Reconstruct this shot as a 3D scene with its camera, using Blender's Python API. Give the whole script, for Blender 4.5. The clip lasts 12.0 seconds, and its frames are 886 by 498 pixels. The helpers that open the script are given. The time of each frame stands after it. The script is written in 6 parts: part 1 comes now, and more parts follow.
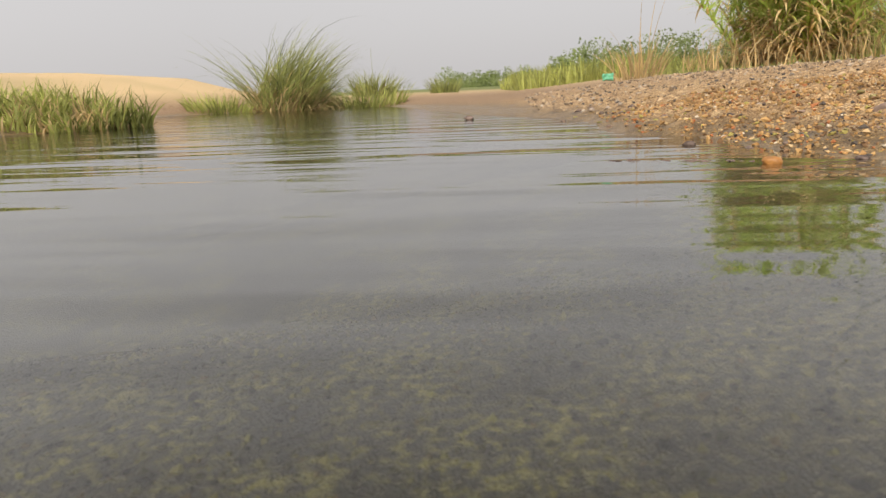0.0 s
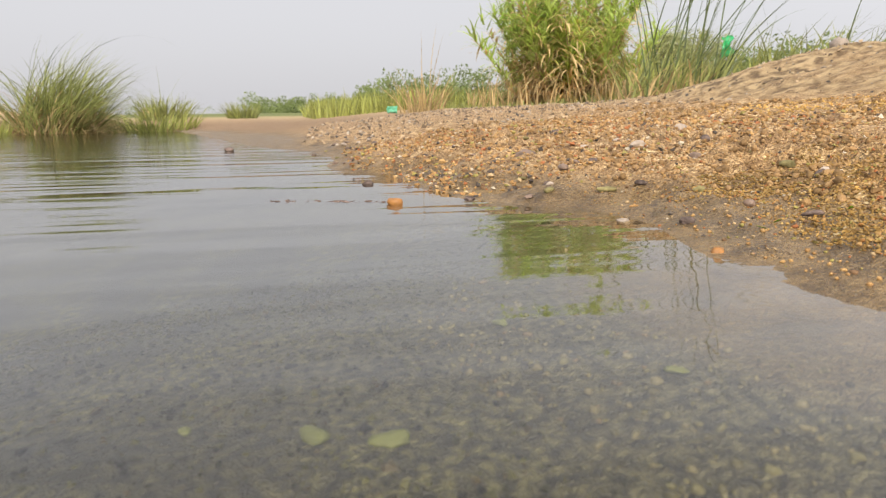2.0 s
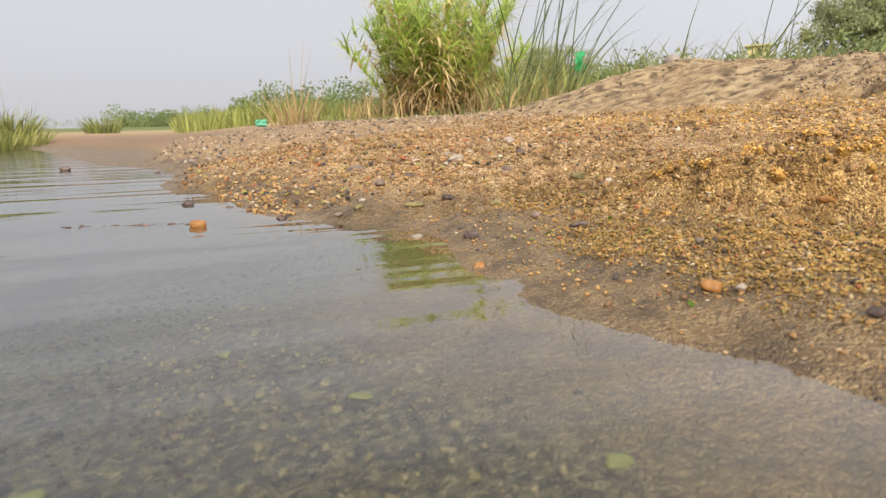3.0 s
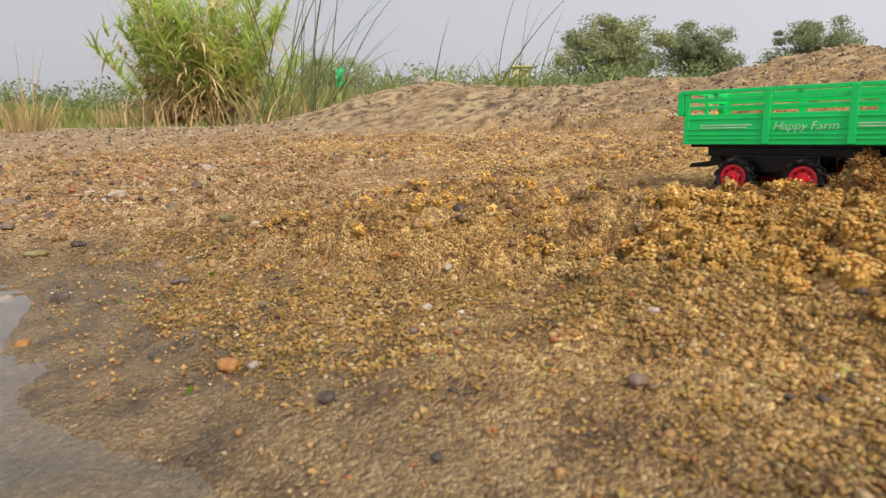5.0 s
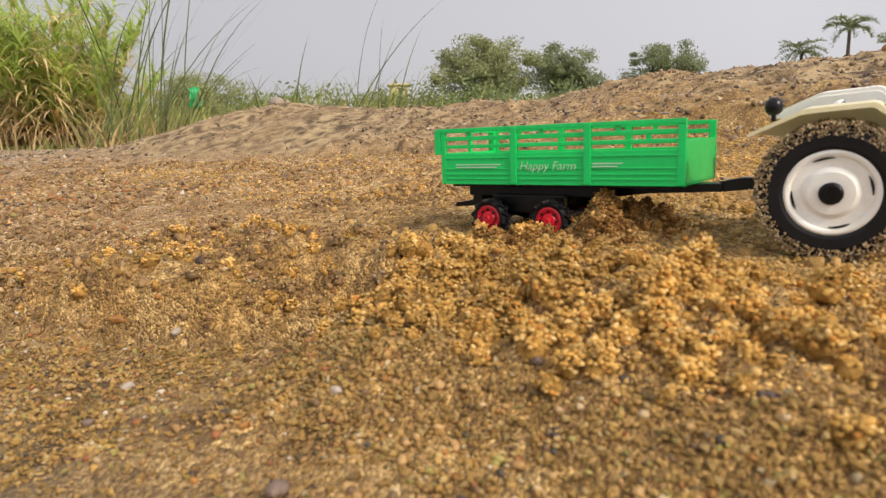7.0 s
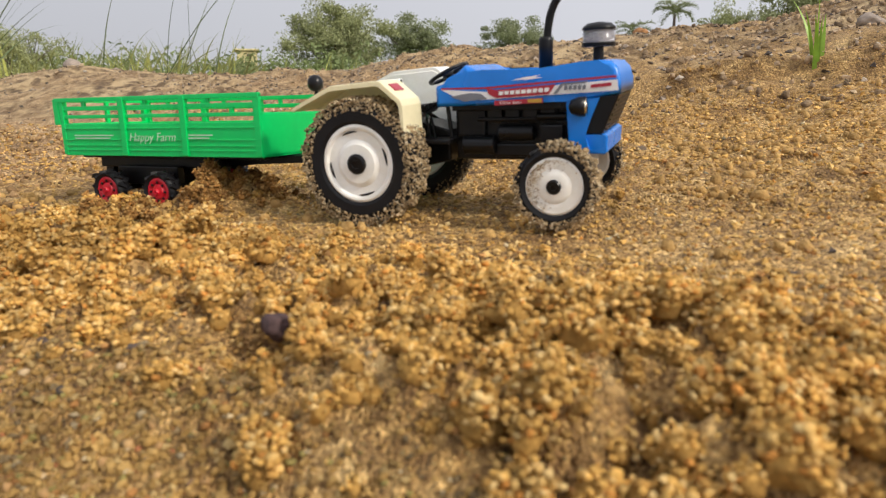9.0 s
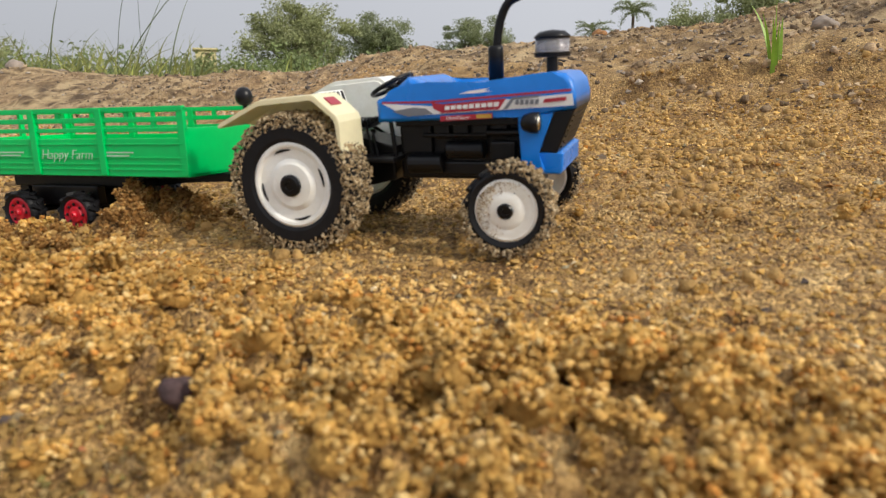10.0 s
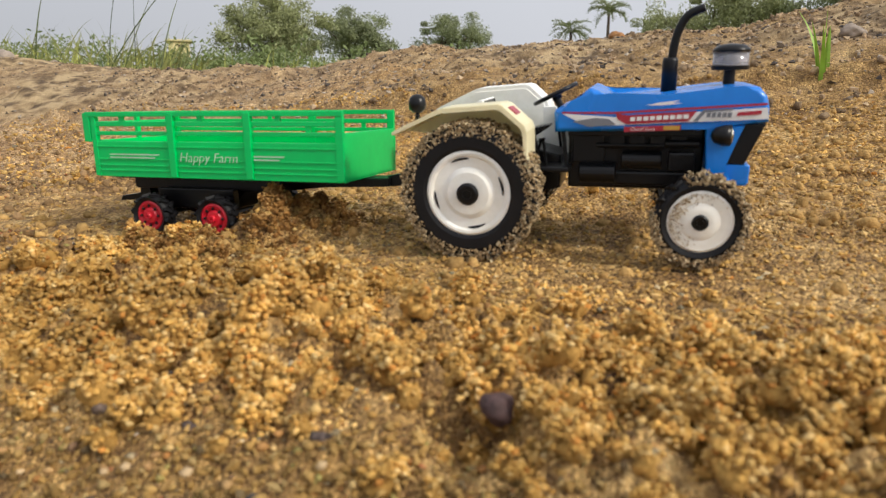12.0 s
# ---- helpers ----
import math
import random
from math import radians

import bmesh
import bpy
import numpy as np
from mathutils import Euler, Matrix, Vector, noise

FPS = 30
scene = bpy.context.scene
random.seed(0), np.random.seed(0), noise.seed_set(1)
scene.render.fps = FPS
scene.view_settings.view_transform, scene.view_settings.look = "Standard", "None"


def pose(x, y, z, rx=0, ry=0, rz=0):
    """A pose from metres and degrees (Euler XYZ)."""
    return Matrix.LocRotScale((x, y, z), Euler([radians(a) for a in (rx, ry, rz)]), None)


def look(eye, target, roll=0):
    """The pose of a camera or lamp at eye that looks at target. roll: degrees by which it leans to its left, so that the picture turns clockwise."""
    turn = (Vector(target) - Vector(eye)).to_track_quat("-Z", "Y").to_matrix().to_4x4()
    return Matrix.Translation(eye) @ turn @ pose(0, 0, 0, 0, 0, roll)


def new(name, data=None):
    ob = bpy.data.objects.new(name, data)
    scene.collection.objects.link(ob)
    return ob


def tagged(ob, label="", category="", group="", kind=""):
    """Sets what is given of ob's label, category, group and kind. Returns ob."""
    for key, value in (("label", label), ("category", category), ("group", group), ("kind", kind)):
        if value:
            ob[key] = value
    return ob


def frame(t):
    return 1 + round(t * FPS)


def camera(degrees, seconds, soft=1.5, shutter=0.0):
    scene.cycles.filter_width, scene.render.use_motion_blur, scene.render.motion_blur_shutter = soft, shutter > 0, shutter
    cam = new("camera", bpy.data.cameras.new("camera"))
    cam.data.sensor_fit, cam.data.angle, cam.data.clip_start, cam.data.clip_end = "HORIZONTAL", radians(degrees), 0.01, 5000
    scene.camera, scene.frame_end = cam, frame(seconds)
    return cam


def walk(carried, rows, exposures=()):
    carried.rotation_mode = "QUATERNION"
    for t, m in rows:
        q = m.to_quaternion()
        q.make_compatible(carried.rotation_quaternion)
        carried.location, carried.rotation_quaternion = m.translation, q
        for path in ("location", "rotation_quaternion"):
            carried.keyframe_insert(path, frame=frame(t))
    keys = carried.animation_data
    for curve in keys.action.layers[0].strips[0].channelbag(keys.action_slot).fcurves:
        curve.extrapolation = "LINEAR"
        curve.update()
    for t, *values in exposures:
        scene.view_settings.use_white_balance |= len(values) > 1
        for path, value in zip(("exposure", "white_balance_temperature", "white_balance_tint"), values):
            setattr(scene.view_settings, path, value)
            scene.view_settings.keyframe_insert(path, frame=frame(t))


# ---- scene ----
cam = camera(68.9, 12.0, 1.2)
PATH = [
    (0, (0.288, 0.057, 0.073), (0.079, 1.995, -0.378), -2.3),
    (0.5, (0.342, 0.048, 0.075), (0.246, 1.999, -0.354), -1.5),
    (1, (0.378, 0.021, 0.079), (0.419, 1.977, -0.337), -1.2),
    (1.5, (0.414, 0.0, 0.085), (0.59, 1.952, -0.315), -0.7),
    (2, (0.459, -0.019, 0.092), (0.822, 1.909, -0.295), -0.8),
    (2.5, (0.504, -0.03, 0.093), (1.009, 1.869, -0.279), -1.2),
    (3, (0.544, -0.035, 0.096), (1.24, 1.805, -0.263), -1.4),
    (3.2, (0.562, -0.041, 0.099), (1.339, 1.768, -0.251), -1.2),
    (4.8, (0.672, -0.09, 0.124), (1.852, 1.486, -0.226), -0.3),
    (5, (0.685, -0.088, 0.126), (1.931, 1.438, -0.215), -0.4),
    (5.5, (0.717, -0.081, 0.131), (2.051, 1.376, -0.184), -0.8),
    (6, (0.74, -0.079, 0.139), (2.144, 1.315, -0.153), -0.9),
    (6.5, (0.762, -0.092, 0.141), (2.212, 1.253, -0.16), -0.9),
    (6.7, (0.771, -0.102, 0.142), (2.243, 1.219, -0.158), -1.1),
    (8.3, (0.794, -0.237, 0.138), (2.417, 0.881, -0.204), -1.2),
    (8.5, (0.813, -0.245, 0.14), (2.458, 0.831, -0.228), -1.2),
    (9, (0.853, -0.268, 0.14), (2.583, 0.659, -0.249), -0.6),
    (9.5, (0.878, -0.275, 0.145), (2.649, 0.574, -0.231), -1.4),
    (10, (0.885, -0.263, 0.148), (2.661, 0.569, -0.244), -0.9),
    (10.5, (0.877, -0.24, 0.148), (2.657, 0.58, -0.248), -0.1),
    (11, (0.869, -0.221, 0.148), (2.653, 0.592, -0.247), 0.5),
    (11.5, (0.856, -0.198, 0.148), (2.649, 0.594, -0.251), 0.6),
    (12, (0.845, -0.174, 0.155), (2.651, 0.585, -0.249), -0.1),
]
walk(cam, [(t, look(eye, target, roll)) for t, eye, target, roll in PATH], [
    (0.0, -0.07, 6850, 10), (1.0, -0.06, 6850, 10), (1.6, 0.13, 6700, 10), (3.0, 0.05, 6450, 10), (5.0, -0.23, 6450, 10), (6.5, -0.28, 6600, 12),
    (8.5, -0.26, 6450, 11), (9.5, -0.30, 6300, 10), (10.0, -0.40, 6300, 9), (11.0, -0.30, 6300, 9), (11.5, -0.27, 6300, 9), (12.0, -0.32, 6300, 9),
])
cam.data.dof.use_dof = True
cam.data.dof.focus_distance = 0.74
cam.data.dof.aperture_fstop = 17.0

# ---- sky, sun, exposure ----
SUN_DIR = Vector((-0.12, -0.80, 0.58)).normalized()
world = bpy.data.worlds.new("hazy_sky")
scene.world = world
world.use_nodes = True
wn, wl = world.node_tree.nodes, world.node_tree.links
wn.clear()
w_out = wn.new("ShaderNodeOutputWorld")
w_bg = wn.new("ShaderNodeBackground")
w_sky = wn.new("ShaderNodeTexSky")
w_sky.sky_type = "NISHITA"
w_sky.sun_disc = False
w_sky.sun_elevation = math.asin(SUN_DIR.z)
w_sky.sun_rotation = math.atan2(SUN_DIR.x, SUN_DIR.y)
w_sky.air_density, w_sky.dust_density, w_sky.ozone_density = 1.0, 6.0, 1.5
w_hsv = wn.new("ShaderNodeHueSaturation")
w_hsv.inputs["Saturation"].default_value = 0.35
w_mix = wn.new("ShaderNodeMix")
w_mix.data_type = "RGBA"
w_mix.inputs[0].default_value = 0.72
w_mix.inputs[7].default_value = (6.42, 6.40, 6.72, 1)
wl.new(w_sky.outputs[0], w_hsv.inputs["Color"])
wl.new(w_hsv.outputs[0], w_mix.inputs[6])
w_tc, w_sep, w_rise = wn.new("ShaderNodeTexCoord"), wn.new("ShaderNodeSeparateXYZ"), wn.new("ShaderNodeMapRange")
wl.new(w_tc.outputs["Generated"], w_sep.inputs[0])
wl.new(w_sep.outputs["Z"], w_rise.inputs[0])
# a hazy sky, brighter towards the zenith
for i, v in enumerate((0.28, 1.0, 0.127, 0.127 * 1.4)):
    w_rise.inputs[i + 1].default_value = v
# and darker on the side away from the sun
w_side, w_both = wn.new("ShaderNodeMapRange"), wn.new("ShaderNodeMath")
for i, v in enumerate((0.9, 0.25, 0.96, 1.22)):
    w_side.inputs[i + 1].default_value = v
wl.new(w_sep.outputs["Y"], w_side.inputs[0])
w_both.operation = "MULTIPLY"
wl.new(w_rise.outputs[0], w_both.inputs[0])
wl.new(w_side.outputs[0], w_both.inputs[1])
wl.new(w_mix.outputs[2], w_bg.inputs[0])
wl.new(w_both.outputs[0], w_bg.inputs[1])
wl.new(w_bg.outputs[0], w_out.inputs[0])

sun = new("sun", bpy.data.lights.new("sun", "SUN"))
sun.data.energy, sun.data.angle, sun.data.color = 3.0, radians(6), (1.0, 0.90, 0.75)
sun.matrix_world = look(SUN_DIR * 50, (0, 0, 0))
scene.view_settings.exposure = 0.0

# ---- materials ----
def material(name, base, rough=0.6, metal=0.0, spread=0.25, scale=40.0, bump=0.0, bump_scale=200.0, second=None, spec=0.5, island=0.0, obrand=0.0, sheen=0.0):
    """A procedural surface: two scales of colour variation, roughness variation and fine relief."""
    m = bpy.data.materials.new(name)
    m.use_nodes = True
    n, l = m.node_tree.nodes, m.node_tree.links
    b = n["Principled BSDF"]
    b.inputs["Roughness"].default_value, b.inputs["Metallic"].default_value = rough, metal
    b.inputs["Specular IOR Level"].default_value = spec
    tc = n.new("ShaderNodeTexCoord")
    n1, n2 = n.new("ShaderNodeTexNoise"), n.new("ShaderNodeTexNoise")
    n1.inputs["Scale"].default_value, n2.inputs["Scale"].default_value = scale, scale * 7.3
    n1.inputs["Detail"].default_value, n2.inputs["Detail"].default_value = 4, 3
    for t in (n1, n2):
        l.new(tc.outputs["Object"], t.inputs["Vector"])
    mix = n.new("ShaderNodeMix")
    mix.data_type = "RGBA"
    c = Vector(base)
    other = Vector(second) if second else c * (1 - spread)
    mix.inputs[6].default_value, mix.inputs[7].default_value = (*c, 1), (*other, 1)
    ramp = n.new("ShaderNodeMapRange")
    ramp.inputs[1].default_value, ramp.inputs[2].default_value = 0.35, 0.65
    l.new(n1.outputs["Fac"], ramp.inputs[0])
    l.new(ramp.outputs[0], mix.inputs[0])
    hsv = n.new("ShaderNodeHueSaturation")
    l.new(mix.outputs[2], hsv.inputs["Color"])
    val = n.new("ShaderNodeMapRange")
    val.inputs[3].default_value, val.inputs[4].default_value = 1 - spread * 0.5, 1 + spread * 0.5
    l.new(n2.outputs["Fac"], val.inputs[0])
    out = val.outputs[0]
    for amount, node, sock in ((island, "ShaderNodeNewGeometry", "Random Per Island"), (obrand, "ShaderNodeObjectInfo", "Random")):
        if amount:
            r = n.new(node)
            mr = n.new("ShaderNodeMapRange")
            mr.inputs[3].default_value, mr.inputs[4].default_value = 1 - amount, 1 + amount
            l.new(r.outputs[sock], mr.inputs[0])
            mu = n.new("ShaderNodeMath")
            mu.operation = "MULTIPLY"
            l.new(out, mu.inputs[0]), l.new(mr.outputs[0], mu.inputs[1])
            out = mu.outputs[0]
    l.new(out, hsv.inputs["Value"])
    l.new(hsv.outputs[0], b.inputs["Base Color"])
    rr = n.new("ShaderNodeMapRange")
    rr.inputs[3].default_value, rr.inputs[4].default_value = max(0.03, rough - 0.12), min(1, rough + 0.12)
    l.new(n1.outputs["Fac"], rr.inputs[0])
    l.new(rr.outputs[0], b.inputs["Roughness"])
    if bump:
        n3, bp = n.new("ShaderNodeTexNoise"), n.new("ShaderNodeBump")
        n3.inputs["Scale"].default_value, n3.inputs["Detail"].default_value = bump_scale, 5
        bp.inputs["Strength"].default_value, bp.inputs["Distance"].default_value = bump, 1.0 / bump_scale
        l.new(tc.outputs["Object"], n3.inputs["Vector"])
        l.new(n3.outputs["Fac"], bp.inputs["Height"])
        l.new(bp.outputs[0], b.inputs["Normal"])
    return m


def grain_material(name, stops, rough=0.75, bump_scale=1500.0, patch=6.0, clump=0.0):
    """Loose grains: each island takes its own colour from a palette, with patches over the ground."""
    m = bpy.data.materials.new(name)
    m.use_nodes = True
    n, l = m.node_tree.nodes, m.node_tree.links
    b = n["Principled BSDF"]
    b.inputs["Roughness"].default_value = rough
    b.inputs["Specular IOR Level"].default_value = 0.2
    geo = n.new("ShaderNodeNewGeometry")
    ramp = n.new("ShaderNodeValToRGB")
    ramp.color_ramp.interpolation = "CONSTANT"
    while len(ramp.color_ramp.elements) < len(stops):
        ramp.color_ramp.elements.new(0.5)
    for e, (p, c) in zip(ramp.color_ramp.elements, stops):
        e.position, e.color = p, (*c, 1)
    l.new(geo.outputs["Random Per Island"], ramp.inputs[0])
    tc = n.new("ShaderNodeTexCoord")
    n1, n2 = n.new("ShaderNodeTexNoise"), n.new("ShaderNodeTexNoise")
    n1.inputs["Scale"].default_value, n2.inputs["Scale"].default_value = patch, 900
    n1.inputs["Detail"].default_value = 5
    for t in (n1, n2):
        l.new(tc.outputs["Object"], t.inputs["Vector"])
    hsv = n.new("ShaderNodeHueSaturation")
    v = n.new("ShaderNodeMapRange")
    v.inputs[1].default_value, v.inputs[2].default_value = 0.3, 0.7
    v.inputs[3].default_value, v.inputs[4].default_value = 0.72, 1.25
    l.new(n1.outputs["Fac"], v.inputs[0])
    v2 = n.new("ShaderNodeMapRange")
    v2.inputs[3].default_value, v2.inputs[4].default_value = 0.75, 1.25
    l.new(n2.outputs["Fac"], v2.inputs[0])
    mu = n.new("ShaderNodeMath")
    mu.operation = "MULTIPLY"
    l.new(v.outputs[0], mu.inputs[0]), l.new(v2.outputs[0], mu.inputs[1])
    value = mu.outputs[0]
    if clump:
        n4, v4, mu4 = n.new("ShaderNodeTexNoise"), n.new("ShaderNodeMapRange"), n.new("ShaderNodeMath")
        n4.inputs["Scale"].default_value, n4.inputs["Detail"].default_value = clump, 2
        l.new(tc.outputs["Object"], n4.inputs["Vector"])
        for i, x in enumerate((0.34, 0.66, 0.62, 1.28)):
            v4.inputs[i + 1].default_value = x
        l.new(n4.outputs["Fac"], v4.inputs[0])
        mu4.operation = "MULTIPLY"
        l.new(value, mu4.inputs[0]), l.new(v4.outputs[0], mu4.inputs[1])
        value = mu4.outputs[0]
    l.new(value, hsv.inputs["Value"])
    l.new(ramp.outputs[0], hsv.inputs["Color"])
    l.new(hsv.outputs[0], b.inputs["Base Color"])
    bp = n.new("ShaderNodeBump")
    bp.inputs["Strength"].default_value, bp.inputs["Distance"].default_value = 0.5, 0.0006
    n3 = n.new("ShaderNodeTexNoise")
    n3.inputs["Scale"].default_value = bump_scale
    l.new(tc.outputs["Object"], n3.inputs["Vector"])
    l.new(n3.outputs["Fac"], bp.inputs["Height"])
    l.new(bp.outputs[0], b.inputs["Normal"])
    return m


def ground_material():
    """Sand: ochre when dry, grey-brown and darker where the water keeps it wet, green with algae under water and darker
    the deeper it lies.
    """
    m = bpy.data.materials.new("river_sand")
    m.use_nodes = True
    n, l = m.node_tree.nodes, m.node_tree.links
    b = n["Principled BSDF"]
    geo = n.new("ShaderNodeNewGeometry")
    sep = n.new("ShaderNodeSeparateXYZ")
    l.new(geo.outputs["Position"], sep.inputs[0])

    def noise_tex(scale, detail=4):
        t = n.new("ShaderNodeTexNoise")
        t.inputs["Scale"].default_value, t.inputs["Detail"].default_value = scale, detail
        l.new(geo.outputs["Position"], t.inputs["Vector"])
        return t

    def ramp_of(src, *stops):
        r = n.new("ShaderNodeValToRGB")
        while len(r.color_ramp.elements) < len(stops):
            r.color_ramp.elements.new(0.5)
        for e, (p, c) in zip(r.color_ramp.elements, stops):
            e.position, e.color = p, (*c, 1)
        l.new(src, r.inputs[0])
        return r.outputs[0]

    def blend(fac, a, c):
        x = n.new("ShaderNodeMix")
        x.data_type = "RGBA"
        l.new(fac, x.inputs[0]), l.new(a, x.inputs[6]), l.new(c, x.inputs[7])
        return x.outputs[2]

    def span(src, lo, hi, a=0.0, c=1.0):
        r = n.new("ShaderNodeMapRange")
        for i, v in enumerate((lo, hi, a, c)):
            r.inputs[i + 1].default_value = v
        l.new(src, r.inputs[0])
        return r.outputs[0]

    big, mid, fine, vein = noise_tex(2.2), noise_tex(28), noise_tex(420, 3), noise_tex(0.12)
    dry = ramp_of(mid.outputs["Fac"], (0.3, DRY_DARK), (0.5, DRY_MID), (0.68, DRY_LIGHT))
    gravel = ramp_of(mid.outputs["Fac"], (0.3, (0.22, 0.14, 0.072)), (0.5, (0.42, 0.285, 0.15)), (0.68, (0.56, 0.42, 0.25)))
    dry = blend(span(sep.outputs["Y"], 0.30, 0.75), dry, gravel)

    def grain_cells(scale):
        t = n.new("ShaderNodeTexVoronoi")
        t.inputs["Scale"].default_value = scale
        l.new(geo.outputs["Position"], t.inputs["Vector"])
        return t

    grit, stones = grain_cells(620), grain_cells(210)
    tone = n.new("ShaderNodeSeparateColor")
    l.new(grit.outputs["Color"], tone.inputs[0])
    speck = ramp_of(tone.outputs[0], (0.0, (0.36, 0.30, 0.26)), (0.10, (0.62, 0.53, 0.45)), (0.3, (0.92, 0.88, 0.82)), (0.7, (1.15, 1.1, 1.0)), (0.95, (1.7, 1.75, 1.8)))
    tone2 = n.new("ShaderNodeSeparateColor")
    l.new(stones.outputs["Color"], tone2.inputs[0])
    speck2 = ramp_of(tone2.outputs[0], (0.0, (0.50, 0.44, 0.40)), (0.2, (0.80, 0.76, 0.72)), (0.6, (1.05, 1.0, 0.95)), (0.95, (1.4, 1.4, 1.4)))
    mul0, mul = n.new("ShaderNodeMix"), n.new("ShaderNodeMix")
    for node, fac, a_, c_ in ((mul0, 0.9, dry, speck), (mul, 0.8, mul0.outputs[2], speck2)):
        node.data_type, node.blend_type = "RGBA", "MULTIPLY"
        node.inputs[0].default_value = fac
        l.new(a_, node.inputs[6]), l.new(c_, node.inputs[7])
    far_dry = ramp_of(vein.outputs["Fac"], (0.35, (0.56, 0.40, 0.21)), (0.55, (0.64, 0.47, 0.26)), (0.66, (0.13, 0.15, 0.04)))
    rad = n.new("ShaderNodeVectorMath")
    rad.operation = "LENGTH"
    l.new(geo.outputs["Position"], rad.inputs[0])
    far_low = ramp_of(mid.outputs["Fac"], (0.35, (0.22, 0.135, 0.075)), (0.65, (0.36, 0.24, 0.14)))
    far_dry = blend(span(sep.outputs["Z"], 0.34, 0.10), far_dry, far_low)
    land = blend(span(rad.outputs["Value"], 3.0, 6.0), mul.outputs[2], far_dry)
    heap = ramp_of(noise_tex(24.0, 8).outputs["Fac"], (0.37, (0.13, 0.083, 0.042)), (0.49, (0.37, 0.255, 0.13)), (0.61, (0.60, 0.44, 0.24)))
    heap_mix = n.new("ShaderNodeMath")
    heap_mix.operation = "MULTIPLY"
    l.new(span(sep.outputs["X"], 1.70, 2.0), heap_mix.inputs[0]), l.new(span(big.outputs["Fac"], 0.28, 0.48), heap_mix.inputs[1])
    land = blend(heap_mix.outputs[0], land, heap)
    green_far = ramp_of(big.outputs["Fac"], (0.35, (0.10, 0.14, 0.03)), (0.65, (0.2, 0.2, 0.06)))
    land = blend(span(rad.outputs["Value"], 14.0, 26.0), land, green_far)
    wet = ramp_of(mid.outputs["Fac"], (0.3, (0.10, 0.064, 0.028)), (0.6, (0.26, 0.175, 0.080)))
    jag = n.new("ShaderNodeMath")
    jag.operation = "MULTIPLY_ADD"
    jag.inputs[1].default_value, jag.inputs[2].default_value = 0.03, -0.015
    l.new(big.outputs["Fac"], jag.inputs[0])
    hz = n.new("ShaderNodeMath")
    l.new(sep.outputs["Z"], hz.inputs[0]), l.new(jag.outputs[0], hz.inputs[1])
    wetness = span(hz.outputs[0], 0.040, 0.014)
    wet_grain = n.new("ShaderNodeMix")
    wet_grain.data_type, wet_grain.blend_type = "RGBA", "MULTIPLY"
    wet_grain.inputs[0].default_value = 0.9
    l.new(wet, wet_grain.inputs[6]), l.new(speck, wet_grain.inputs[7])
    col = blend(wetness, land, wet_grain.outputs[2])
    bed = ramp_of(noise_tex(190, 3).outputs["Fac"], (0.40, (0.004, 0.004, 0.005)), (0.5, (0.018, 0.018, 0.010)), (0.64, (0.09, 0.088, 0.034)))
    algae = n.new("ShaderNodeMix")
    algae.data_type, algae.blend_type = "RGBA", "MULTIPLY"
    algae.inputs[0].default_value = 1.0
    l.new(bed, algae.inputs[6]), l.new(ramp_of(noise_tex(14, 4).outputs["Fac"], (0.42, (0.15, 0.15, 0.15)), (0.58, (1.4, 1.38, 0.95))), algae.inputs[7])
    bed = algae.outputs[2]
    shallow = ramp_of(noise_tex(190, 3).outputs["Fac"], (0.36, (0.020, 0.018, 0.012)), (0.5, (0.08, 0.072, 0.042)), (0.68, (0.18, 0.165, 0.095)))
    # under water the colour goes from shallow to the darker bed by depth
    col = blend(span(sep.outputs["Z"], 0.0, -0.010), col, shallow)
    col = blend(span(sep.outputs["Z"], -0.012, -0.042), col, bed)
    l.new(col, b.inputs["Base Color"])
    l.new(span(wetness, 0, 1, 0.88, 0.38), b.inputs["Roughness"])
    bp = n.new("ShaderNodeBump")
    bp.inputs["Strength"].default_value, bp.inputs["Distance"].default_value = 0.9, 0.0034
    add, sub = n.new("ShaderNodeMath"), n.new("ShaderNodeMath")
    sub.operation = "SUBTRACT"
    l.new(fine.outputs["Fac"], add.inputs[0]), l.new(stones.outputs["Distance"], sub.inputs[1]), l.new(add.outputs[0], sub.inputs[0])
    neg = n.new("ShaderNodeMath")
    neg.operation = "MULTIPLY"
    neg.inputs[1].default_value = -0.8
    l.new(grit.outputs["Distance"], neg.inputs[0]), l.new(neg.outputs[0], add.inputs[1])
    l.new(sub.outputs[0], bp.inputs["Height"])
    l.new(bp.outputs[0], b.inputs["Normal"])
    return m


